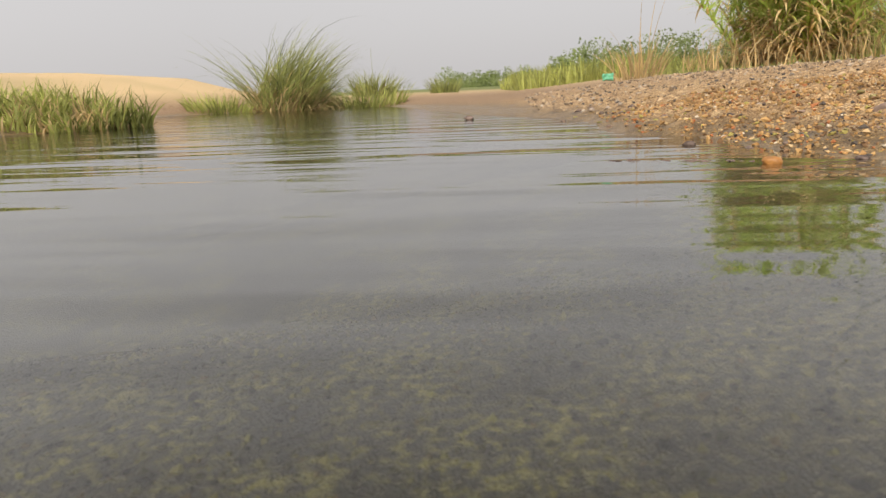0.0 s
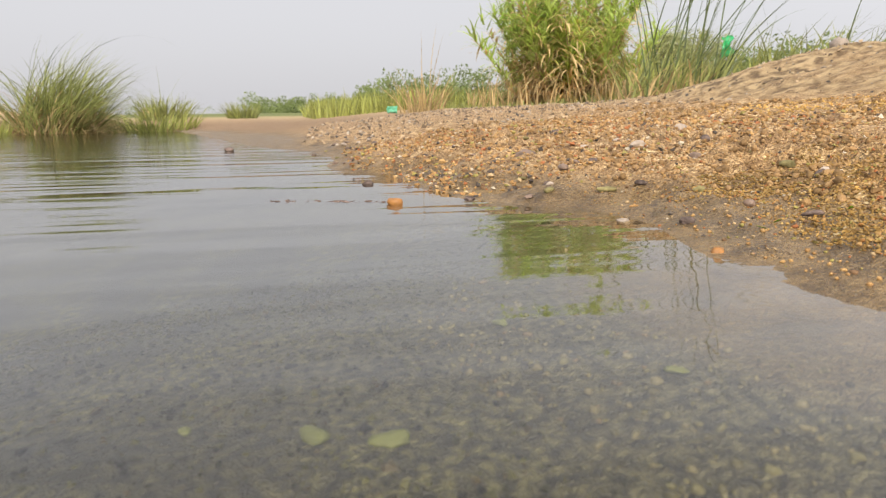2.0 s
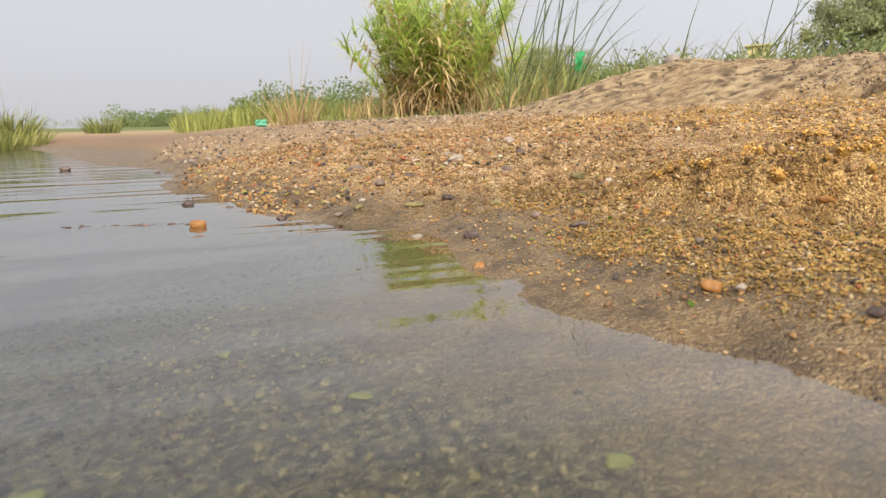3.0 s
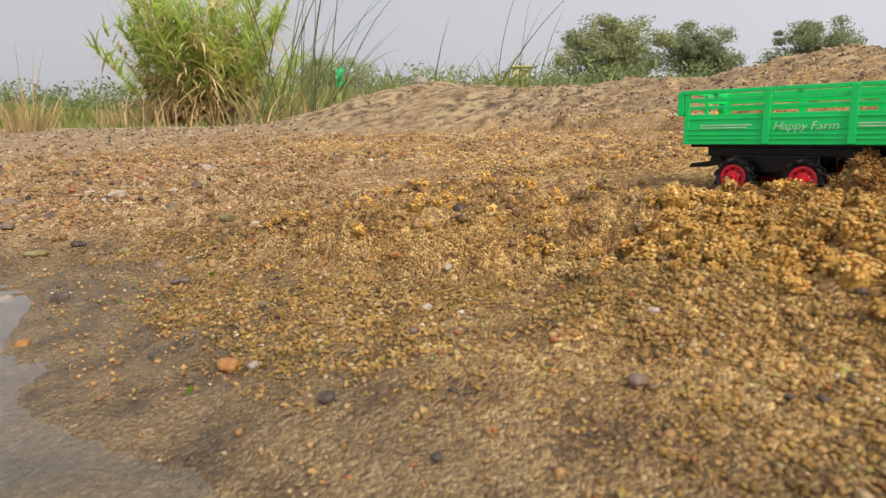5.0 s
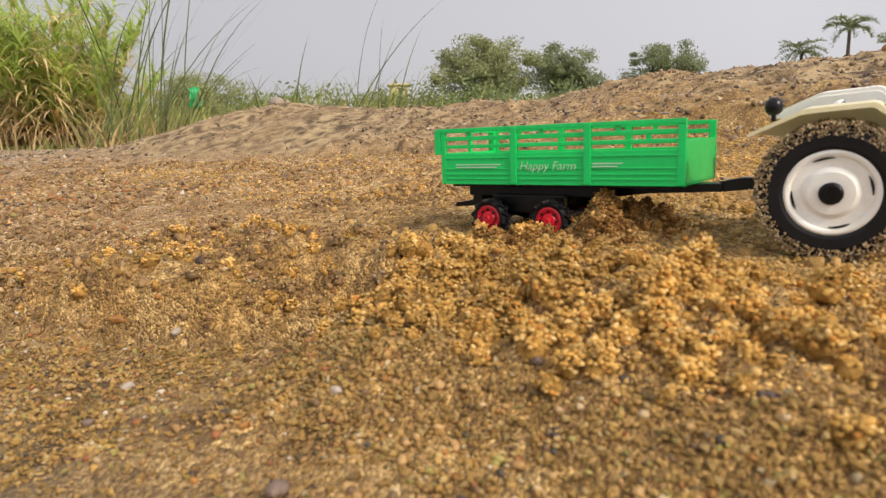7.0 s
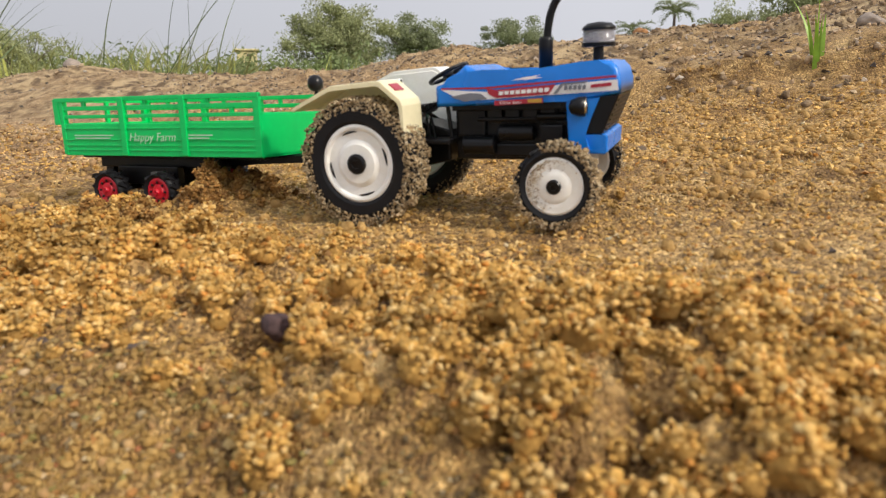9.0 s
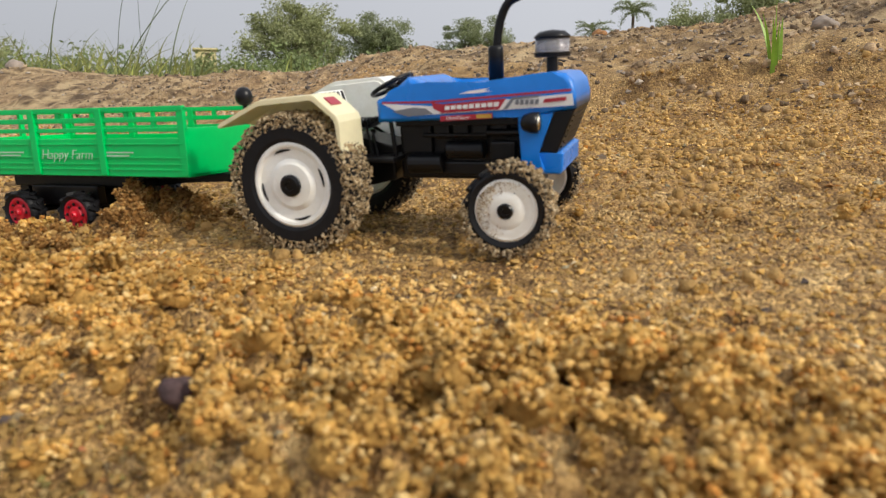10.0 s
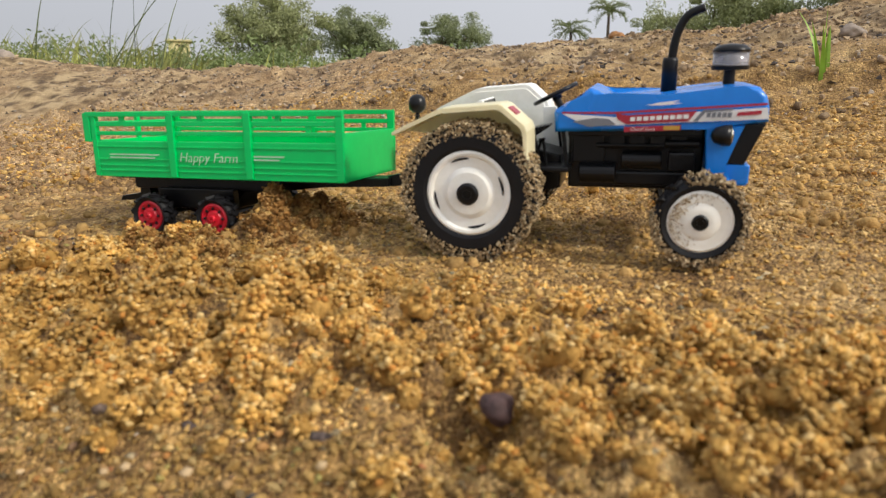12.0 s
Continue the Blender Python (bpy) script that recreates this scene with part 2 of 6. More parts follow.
def water_material():
    """Clear, faintly murky water with small wind ripples; gloss by Fresnel."""
    m = bpy.data.materials.new("pond_water")
    m.use_nodes = True
    n, l = m.node_tree.nodes, m.node_tree.links
    n.clear()
    out, mix = n.new("ShaderNodeOutputMaterial"), n.new("ShaderNodeMixShader")
    clear, gloss, fr = n.new("ShaderNodeBsdfTransparent"), n.new("ShaderNodeBsdfGlossy"), n.new("ShaderNodeLayerWeight")
    clear.inputs[0].default_value = (0.95, 0.93, 0.83, 1)
    gloss.inputs["Roughness"].default_value = 0.03
    fr.inputs[0].default_value = 0.5
    rise, sheen = n.new("ShaderNodeMath"), n.new("ShaderNodeMapRange")
    rise.operation, rise.inputs[1].default_value = "POWER", 3.2
    sheen.inputs[3].default_value = 0.002
    l.new(fr.outputs["Facing"], rise.inputs[0]), l.new(rise.outputs[0], sheen.inputs[0])
    geo = n.new("ShaderNodeNewGeometry")
    last = None
    for scale, stretch, dist, strength in ((8.0, (0.16, 1.0, 1), 0.014, 0.42), (21.0, (0.14, 1.0, 1), 0.0048, 0.20), (2.6, (0.3, 1.0, 1), 0.016, 0.22)):
        mp, t, bp = n.new("ShaderNodeMapping"), n.new("ShaderNodeTexNoise"), n.new("ShaderNodeBump")
        mp.inputs["Scale"].default_value = stretch
        mp.inputs["Rotation"].default_value = (0, 0, 0.12)
        t.inputs["Scale"].default_value, t.inputs["Detail"].default_value = scale, 2
        bp.inputs["Strength"].default_value, bp.inputs["Distance"].default_value = strength, dist
        l.new(geo.outputs["Position"], mp.inputs[0]), l.new(mp.outputs[0], t.inputs["Vector"]), l.new(t.outputs["Fac"], bp.inputs["Height"])
        if last:
            l.new(last, bp.inputs["Normal"])
        last = bp.outputs[0]
    l.new(last, gloss.inputs["Normal"]), l.new(last, fr.inputs["Normal"])
    silt, murk = n.new("ShaderNodeBsdfDiffuse"), n.new("ShaderNodeMixShader")
    silt.inputs[0].default_value = (0.60, 0.56, 0.46, 1)
    depth, load = n.new("ShaderNodeAttribute"), n.new("ShaderNodeMath")
    depth.attribute_name = "silt_load"
    load.operation = "MULTIPLY"
    load.inputs[1].default_value = 0.05
    l.new(depth.outputs["Fac"], load.inputs[0]), l.new(load.outputs[0], murk.inputs[0])
    l.new(clear.outputs[0], murk.inputs[1]), l.new(silt.outputs[0], murk.inputs[2])
    l.new(sheen.outputs[0], mix.inputs[0]), l.new(murk.outputs[0], mix.inputs[1]), l.new(gloss.outputs[0], mix.inputs[2])
    l.new(mix.outputs[0], out.inputs[0])
    return m


def leafy(m, share=0.2):
    """Lets part of the light through thin leaves."""
    n, l = m.node_tree.nodes, m.node_tree.links
    b = n["Principled BSDF"]
    tr, mix = n.new("ShaderNodeBsdfTranslucent"), n.new("ShaderNodeMixShader")
    mix.inputs[0].default_value = share
    l.new(b.inputs["Base Color"].links[0].from_socket, tr.inputs["Color"])
    l.new(b.outputs[0], mix.inputs[1]), l.new(tr.outputs[0], mix.inputs[2])
    l.new(mix.outputs[0], n["Material Output"].inputs[0])


DRY_DARK, DRY_MID, DRY_LIGHT = (0.19, 0.105, 0.033), (0.40, 0.25, 0.088), (0.53, 0.365, 0.155)
CLOD = material("sand_clod", (0.50, 0.285, 0.075), 0.88, spread=0.5, scale=420, bump=1.0, bump_scale=1100, second=(0.32, 0.18, 0.048), spec=0.15, island=0.28)
SAND = ground_material()
WATER = water_material()
GRAIN = grain_material("coarse_sand_grains", ((0.0, (0.58, 0.355, 0.105)), (0.34, (0.63, 0.415, 0.15)), (0.58, (0.50, 0.295, 0.086)), (0.78, (0.64, 0.44, 0.18)), (0.86, (0.40, 0.21, 0.072)), (0.935, (0.60, 0.27, 0.06)), (0.955, (0.62, 0.50, 0.30)), (0.98, (0.28, 0.24, 0.15)), (0.993, (0.10, 0.08, 0.07))), 0.85, clump=95.0)
CLOD_GRAIN = grain_material("clod_sand_grains", ((0.0, (0.59, 0.345, 0.09)), (0.40, (0.65, 0.41, 0.135)), (0.66, (0.50, 0.275, 0.07)), (0.84, (0.70, 0.49, 0.20)), (0.95, (0.56, 0.25, 0.055))), 0.85, clump=120.0)
FLAT_GRAIN = grain_material("flat_sand_crumbs", ((0.0, (0.47, 0.295, 0.10)), (0.35, (0.54, 0.35, 0.135)), (0.60, (0.38, 0.235, 0.085)), (0.78, (0.57, 0.41, 0.18)), (0.92, (0.30, 0.20, 0.085))), 0.9, clump=40.0)
HEAP_GRAIN = grain_material("wet_heap_grains", ((0.0, (0.33, 0.165, 0.045)), (0.35, (0.40, 0.22, 0.068)), (0.62, (0.25, 0.12, 0.035)), (0.85, (0.44, 0.27, 0.10))), 0.7, clump=120.0)
DAMP_GRAIN = grain_material("damp_sand_grains", ((0.0, (0.32, 0.19, 0.055)), (0.32, (0.39, 0.245, 0.08)), (0.58, (0.25, 0.15, 0.05)), (0.74, (0.42, 0.29, 0.115)), (0.86, (0.18, 0.125, 0.06)), (0.91, (0.28, 0.225, 0.07)), (0.955, (0.34, 0.16, 0.048)), (0.98, (0.42, 0.33, 0.19))), 0.75, clump=70.0)
GRIT = grain_material("shore_gravel", ((0.0, (0.36, 0.21, 0.085)), (0.25, (0.43, 0.265, 0.11)), (0.45, (0.20, 0.12, 0.065)), (0.62, (0.48, 0.345, 0.19)), (0.76, (0.37, 0.145, 0.06)), (0.84, (0.33, 0.28, 0.09)), (0.91, (0.085, 0.07, 0.06)), (0.975, (0.55, 0.47, 0.36))), 0.75, 900, 9.0)
MOUND_GRIT = grain_material("mound_gravel", ((0.0, (0.40, 0.29, 0.18)), (0.25, (0.50, 0.375, 0.24)), (0.42, (0.17, 0.125, 0.085)), (0.64, (0.32, 0.265, 0.21)), (0.78, (0.46, 0.39, 0.31)), (0.85, (0.10, 0.085, 0.075))), 0.85, 700, 4.0)
CRUST = grain_material("wet_sand_crust", ((0.0, (0.36, 0.26, 0.14)), (0.35, (0.48, 0.37, 0.22)), (0.6, (0.24, 0.17, 0.09)), (0.8, (0.56, 0.46, 0.30)), (0.93, (0.05, 0.045, 0.04))), 0.7, 1500, 60)
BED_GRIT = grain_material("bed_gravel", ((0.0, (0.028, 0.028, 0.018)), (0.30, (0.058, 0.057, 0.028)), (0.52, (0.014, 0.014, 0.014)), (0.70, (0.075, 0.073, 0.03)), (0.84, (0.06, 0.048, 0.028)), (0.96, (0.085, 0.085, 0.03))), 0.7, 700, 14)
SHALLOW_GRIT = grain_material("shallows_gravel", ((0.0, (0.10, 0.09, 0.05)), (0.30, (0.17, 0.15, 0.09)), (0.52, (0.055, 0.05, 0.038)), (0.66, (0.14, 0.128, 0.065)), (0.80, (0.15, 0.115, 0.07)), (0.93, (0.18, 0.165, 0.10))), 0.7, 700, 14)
GREEN = material("green_plastic", (0.0, 0.60, 0.13), 0.33, spread=0.14, scale=25, bump=0.03, bump_scale=300)
BLUE = material("blue_plastic", (0.010, 0.20, 0.72), 0.28, spread=0.14, scale=25, bump=0.03, bump_scale=300)
# near mudguard alone: the colour is yellowed for light coming through from behind
CREAM_LIT_THROUGH = material("lit_through_cream_plastic", (0.97, 0.90, 0.60), 0.38, spread=0.10, scale=40, bump=0.03, bump_scale=300)
WHITE = material("dusty_white_plastic", (0.93, 0.93, 0.89), 0.40, spread=0.12, scale=60, bump=0.04, bump_scale=300, second=(0.86, 0.84, 0.76))
BLACK = material("black_plastic", (0.006, 0.006, 0.007), 0.32, spread=0.3, scale=60, bump=0.05, bump_scale=400, spec=0.3)
RUBBER = material("black_rubber", (0.008, 0.008, 0.010), 0.55, spread=0.3, scale=90, bump=0.1, bump_scale=500, spec=0.3)
RED = material("red_plastic", (0.62, 0.012, 0.03), 0.4, spread=0.2, scale=60)
GREY_STICKER = material("grey_sticker", (0.18, 0.19, 0.22), 0.35, spread=0.1, scale=50)
WHITE_STICKER = material("white_sticker", (0.78, 0.78, 0.78), 0.35, spread=0.08, scale=50)
WORN_PRINT = material("worn_white_print", (0.50, 0.72, 0.54), 0.4, spread=0.2, scale=90)
RED_STICKER = material("red_sticker", (0.38, 0.02, 0.04), 0.35, spread=0.1, scale=50)
GOLD_STICKER = material("gold_sticker", (0.55, 0.33, 0.05), 0.35, spread=0.2, scale=300)
CHROME = material("chrome_reflector", (0.75, 0.70, 0.55), 0.15, 1.0, spread=0.1)
LENS = material("clear_plastic_bowl", (0.75, 0.72, 0.74), 0.12, spread=0.1, scale=80)
LENS.node_tree.nodes["Principled BSDF"].inputs["Transmission Weight"].default_value = 0.75
REED = material("reed_leaf", (0.60, 0.74, 0.22), 0.42, spread=0.25, scale=3, island=0.35)
REED_DRY = material("dry_reed_leaf", (0.86, 0.67, 0.38), 0.6, spread=0.3, scale=3, island=0.35)
STALK = material("grass_stalk", (0.34, 0.37, 0.12), 0.5, spread=0.4, scale=4, island=0.45)
STALK_DRY = material("dry_grass", (0.56, 0.41, 0.20), 0.7, spread=0.4, scale=4, island=0.4)
FIELD = material("field_grass", (0.42, 0.45, 0.12), 0.6, spread=0.5, scale=1.2, island=0.4)
SEDGE = material("sedge_stem", (0.085, 0.12, 0.035), 0.5, spread=0.4, scale=4, island=0.4)
TUFT = material("fresh_grass", (0.26, 0.44, 0.035), 0.45, spread=0.3, scale=40, island=0.2)
# both tree leaf colours are paled towards grey to carry the distance haze
HAZED_LEAF = material("hazed_tree_leaf", (0.30, 0.335, 0.17), 0.6, spread=0.25, scale=0.6, island=0.22)
HAZED_LEAF_LIGHT = material("hazed_light_tree_leaf", (0.38, 0.405, 0.19), 0.6, spread=0.25, scale=0.6, island=0.22)
HEDGE = material("hedge_leaf", (0.25, 0.31, 0.115), 0.6, spread=0.3, scale=0.3, island=0.2)
BARK = material("bark", (0.12, 0.085, 0.06), 0.85, spread=0.4, scale=8, bump=0.6, bump_scale=40)
STONE = material("river_pebble", (0.22, 0.15, 0.11), 0.55, spread=0.4, scale=120, bump=0.3, bump_scale=500, obrand=0.25)
STONE_DARK = material("dark_pebble", (0.085, 0.062, 0.052), 0.75, spread=0.6, scale=150, bump=0.6, bump_scale=500, obrand=0.35, spec=0.15, second=(0.20, 0.15, 0.13))
STONE_ORANGE = material("orange_pebble", (0.40, 0.18, 0.045), 0.5, spread=0.35, scale=150, bump=0.3, bump_scale=500)
STONE_PALE = material("pale_pebble", (0.42, 0.34, 0.27), 0.6, spread=0.3, scale=120, bump=0.3, bump_scale=500, obrand=0.2)
MOSS = material("green_pebble", (0.15, 0.165, 0.04), 0.6, spread=0.4, scale=120, bump=0.3, bump_scale=400, obrand=0.2)
WALL = material("yellow_plaster", (0.72, 0.62, 0.32), 0.85, spread=0.2, scale=2, bump=0.2, bump_scale=20)
OLIVE = material("olive_pebble", (0.27, 0.23, 0.10), 0.7, spread=0.4, scale=120, bump=0.4, bump_scale=400, obrand=0.25, spec=0.2)
EARTH = material("earth_clod", (0.38, 0.235, 0.105), 0.9, spread=0.5, scale=90, bump=0.9, bump_scale=350, second=(0.24, 0.155, 0.08), spec=0.12, island=0.4)
HEAP_EARTH = material("wet_heap_clod", (0.32, 0.165, 0.046), 0.85, spread=0.5, scale=420, bump=1.0, bump_scale=1100, second=(0.21, 0.10, 0.028), spec=0.2, island=0.3)
FLAT_EARTH = material("tan_sand_clod", (0.50, 0.315, 0.115), 0.9, spread=0.5, scale=300, bump=1.0, bump_scale=900, second=(0.36, 0.215, 0.075), spec=0.12, island=0.3)
STONY_EARTH = material("stony_earth_clod", (0.38, 0.27, 0.16), 0.9, spread=0.5, scale=60, bump=0.9, bump_scale=300, second=(0.22, 0.155, 0.10), spec=0.12, island=0.45)
STONE_MAUVE = material("mauve_pebble", (0.105, 0.062, 0.058), 0.7, spread=0.4, scale=380, bump=0.5, bump_scale=700, second=(0.06, 0.04, 0.04), spec=0.2)
BAG = material("green_plastic_bag", (0.02, 0.42, 0.13), 0.4, spread=0.3, scale=20)
TURQ = material("turquoise_plastic_wrap", (0.16, 0.52, 0.33), 0.4, spread=0.3, scale=20)
for leaf_mat, through_share in ((REED, 0.6), (REED_DRY, 0.5), (STALK, 0.3), (STALK_DRY, 0.3), (FIELD, 0.35), (TUFT, 0.3), (HAZED_LEAF, 0.3), (HAZED_LEAF_LIGHT, 0.3), (HEDGE, 0.3), (CREAM_LIT_THROUGH, 0.18)):
    leafy(leaf_mat, through_share)


# ---- mesh helpers ----
def array_mesh(name, verts, quads, mat, smooth=True):
    """A mesh from arrays: verts (n, 3), faces (m, k) with k corners each."""
    me = bpy.data.meshes.new(name)
    verts, quads = np.ascontiguousarray(verts, np.float32), np.ascontiguousarray(quads, np.int32)
    k = quads.shape[1]
    me.vertices.add(len(verts)), me.loops.add(quads.size), me.polygons.add(len(quads))
    me.vertices.foreach_set("co", verts.ravel())
    me.loops.foreach_set("vertex_index", quads.ravel())
    me.polygons.foreach_set("loop_start", np.arange(0, quads.size, k, dtype=np.int32))
    me.polygons.foreach_set("use_smooth", np.full(len(quads), smooth))
    me.materials.append(mat)
    me.update(calc_edges=True)
    me.validate()
    return me


def hash2(ix, iy, seed):
    h = (ix.astype(np.int64) * 374761393 + iy.astype(np.int64) * 668265263 + seed * 69069) & 0x7FFFFFFF
    h = ((h ^ (h >> 13)) * 1274126177) & 0x7FFFFFFF
    return ((h ^ (h >> 16)) & 0xFFFF) / 65535.0


def vnoise(x, y, seed=0):
    """Smooth value noise in 0..1 over arrays."""
    ix, iy = np.floor(x), np.floor(y)
    fx, fy = x - ix, y - iy
    fx, fy = fx * fx * (3 - 2 * fx), fy * fy * (3 - 2 * fy)
    a, b = hash2(ix, iy, seed), hash2(ix + 1, iy, seed)
    c, d = hash2(ix, iy + 1, seed), hash2(ix + 1, iy + 1, seed)
    return (a * (1 - fx) + b * fx) * (1 - fy) + (c * (1 - fx) + d * fx) * fy


def fbm(x, y, seed=0, octaves=4):
    total, amp, norm = 0.0, 1.0, 0.0
    for o in range(octaves):
        total = total + amp * vnoise(x * 2**o + 17.3 * o, y * 2**o - 9.1 * o, seed + o)
        norm, amp = norm + amp, amp * 0.5
    return total / norm


def cells(x, y, seed=0):
    """Distance to the nearest of scattered points, one a cell: rounded lumps."""
    ix, iy = np.floor(x), np.floor(y)
    best = np.full(np.shape(x), 9.0)
    for dx in (-1, 0, 1):
        for dy in (-1, 0, 1):
            jx, jy = ix + dx, iy + dy
            px, py = jx + hash2(jx, jy, seed), jy + hash2(jx, jy, seed + 5)
            best = np.minimum(best, (x - px) ** 2 + (y - py) ** 2)
    return np.sqrt(best)


def step(v, lo, hi):
    t = np.clip((v - lo) / (hi - lo), 0, 1)
    return t * t * (3 - 2 * t)


# ---- the lie of the land ----
def shore_right(y):
    """x of the near bank's waterline."""
    base = np.interp(y, (-6, -0.6, -0.1, 0.05, 0.10, 0.15, 0.20, 0.25, 0.30, 0.355, 0.41, 0.5, 0.61, 0.67, 0.76, 0.88, 1.08, 1.15, 1.22, 1.4, 1.76, 2.3, 2.75, 6.4, 9, 11.3, 12.4, 13),
                     (0.785, 0.785, 0.778, 0.768, 0.762, 0.753, 0.737, 0.718, 0.708, 0.711, 0.732, 0.755, 0.735, 0.67, 0.615, 0.605, 0.58, 0.6, 0.49, 0.48, 0.505, 0.41, 0.2, -0.68, -1.3, -1.9, -3.2, -9))
    return base + 0.03 * (fbm(y * 9.0, y * 0 + 3.3, 11, 3) - 0.5)


def shore_left(y):
    """x of the far bank's waterline."""
    return np.interp(y, (-8, 0, 2.2, 2.7, 3.05, 3.25, 3.6, 5.5, 7.5, 8.8, 9.6, 11.5, 13), (-3.0, -2.2, -1.8, -1.55, -1.42, -1.6, -2.2, -3.2, -3.9, -3.7, -3.0, -2.8, -2.6)) + 0.1 * (fbm(y * 2.2, y * 0 + 1.3, 21, 3) - 0.5)


def crest(y):
    return np.interp(y, (-3, -1.0, -0.45, -0.2, 0.3, 0.7, 1.0, 1.25, 1.7, 2.1, 2.5, 3.0, 3.8), (0.34, 0.40, 0.365, 0.325, 0.315, 0.300, 0.280, 0.272, 0.305, 0.34, 0.33, 0.23, 0.14))


def lane(x, y):
    """Where the toy has run: 1 on the smoothed lane, 0 off it."""
    mid = 1.175 + 0.02 * np.sin(y * 4)
    return 1 - step(np.abs(x - mid), 0.055, 0.12)


def heap(x, y):
    """Sand pushed up beside and under the trailer's wheels."""
    return 0.014 * np.exp(-(((x - 1.146) / 0.019) ** 2 + ((y - 0.060) / 0.024) ** 2)) + 0.011 * np.exp(-(((x - 1.168) / 0.018) ** 2 + ((y - 0.040) / 0.026) ** 2)) + 0.005 * np.exp(-(((x - 1.112) / 0.012) ** 2 + ((y - 0.10) / 0.07) ** 2))


def clod_mask(x, y):
    """Where damp sand has crumbled into clods."""
    d = x - shore_right(y)
    ridge = np.exp(-(((x - 1.062) / 0.048) ** 2)) * (1 - step(y, 0.20, 0.30))
    brink = np.exp(-(((x - np.interp(y, (0.17, 0.22, 0.27, 0.31, 0.37, 0.45), (1.022, 0.988, 0.945, 0.925, 0.905, 0.865)) - 0.02) / 0.03) ** 2)) * step(y, 0.14, 0.2) * (1 - step(y, 0.40, 0.5))
    inland = np.where(y < 0.4, step(x, 0.955, 1.01), step(d, 0.2, 0.27))
    patchy = 0.9 * step(fbm(x * 9, y * 9, 81, 3), 0.44, 0.58) * (1 - 0.55 * step(x, 1.10, 1.2))
    return np.clip(np.maximum(np.clip(patchy + 0.9 * ridge, 0, 1) * (1 - 0.9 * lane(x, y)) * inland, 0.8 * brink) * (1 - 0.6 * step(x, 1.3, 1.5)) + 60 * heap(x, y), 0, 1)


def land(x, y, fine=True):
    d = x - shore_right(y)
    # near bank: a wet apron, a crumbling slope up to a gently rising flat, and a low scarp further along
    flat = 0.0745 + 0.09 * np.clip(x - 1.03, -2, 0.64) + 0.02 * np.clip(x - 1.67, 0, 40)
    wob = 0.05 * (fbm(x * 7, y * 7, 31, 3) - 0.5)
    low = np.interp(x, (0.60, 0.72, 0.765, 0.80, 0.88, 0.95, 1.3), (-0.004, 0.0, 0.0020, 0.009, 0.0235, 0.030, 0.045))
    slope = np.interp(x + 0.4 * wob + 0.012 * step(y, -0.05, 0.1), (0.60, 0.72, 0.775, 0.81, 0.88, 0.94, 0.985, 1.03, 1.06, 3.0), (-0.004, 0.0, 0.0014, 0.009, 0.024, 0.040, 0.061, 0.0735, 0.079, 0.079))
    slope = np.where(x > 1.0, np.minimum(slope, flat), slope)
    slope = slope + (flat - slope) * step(x, 1.02, 1.06)
    edge = np.interp(y, (0.10, 0.17, 0.22, 0.27, 0.31, 0.37, 0.45, 0.55), (1.035, 1.022, 0.988, 0.945, 0.925, 0.905, 0.865, 0.82))
    scarp = low + (flat - low) * step(x + wob, edge - 0.006, edge + 0.018)
    south = slope + (scarp - slope) * step(y, 0.09, 0.17)
    south = south - 0.024 * np.exp(-(((x - 1.010) / 0.024) ** 2 + ((y - 0.198) / 0.026) ** 2))
    north = np.minimum(0.2 * np.clip(d, 0, 0.18) + 0.115 * np.clip(d - 0.18, 0, 40), flat)
    shelf = south + (north - south) * step(y, 0.33, 0.52)
    bed = np.maximum(0.18 * d, -0.12 + 0.05 * d)
    tray = np.interp(d, (-3, -0.9, -0.45, -0.22, -0.10, 0), (-0.10, -0.065, -0.042, -0.022, -0.0065, 0))
    bed = bed + (tray - bed) * (1 - step(y, 0.30, 0.62))
    near = np.where(d > 0, np.maximum(shelf, 0.02 * np.minimum(d, 0.1)), bed)
    near = np.maximum(near, -0.22)
    # the land climbs slowly away from the water
    far_rise = 0.016 * np.clip(y - 1.3, 0, 55) * step(d, 0.0, 1.2)
    near = near + far_rise
    # mound
    foot = 1.60 + 0.10 * (fbm(y * 2.3, y * 0 + 8.8, 41, 3) - 0.5) + 0.22 * step(y, 0.15, 0.75)
    t = np.clip((x - foot) / (2.42 - foot), 0, 1)
    up = 0.8 * t**1.12 + 0.2 * step(t, 0, 1)
    up = up + 0.05 * np.sin(t * math.pi) * (fbm(y * 1.9, x * 0 + 2.2, 43, 2) - 0.5) * 4
    down = 1 - step(x, 2.62, 4.2)
    body = np.where(x < 2.5, up, down) * (1 - step(y, 2.55, 3.9))
    stony = 1 - step(y - 1.05 * (x - 2.0), 1.10, 1.38)
    lumps = (0.060 * (fbm(x * 2.6, y * 2.6, 51, 4) - 0.5) + (0.012 + 0.022 * stony) * (fbm(x * 13, y * 13, 53, 4) - 0.5) - 0.018 * stony * np.clip(cells(x * 11, y * 11, 55) - 0.35, 0, 1) + 0.010 * np.sin(42 * near + 3.0 * fbm(x * 2, y * 2, 59, 2)) * step(t, 0.1, 0.4) * (1 - step(t, 0.7, 1.0))) * np.clip(t * 4, 0, 1) * down
    near = near + np.maximum(crest(y) + 0.01 - near, 0) * body + lumps
    near = near + heap(x, y)
    # the mound's foot breaks off in a low crumbling step, with a burrow in it
    brow = 1.755 + 0.06 * (fbm(y * 4.3, y * 0 + 6.1, 45, 3) - 0.5)
    near = near + 0.028 * step(x, brow, brow + 0.022) * (1 - step(x, 1.82, 2.0)) * (1 - step(y, 1.02, 1.2))
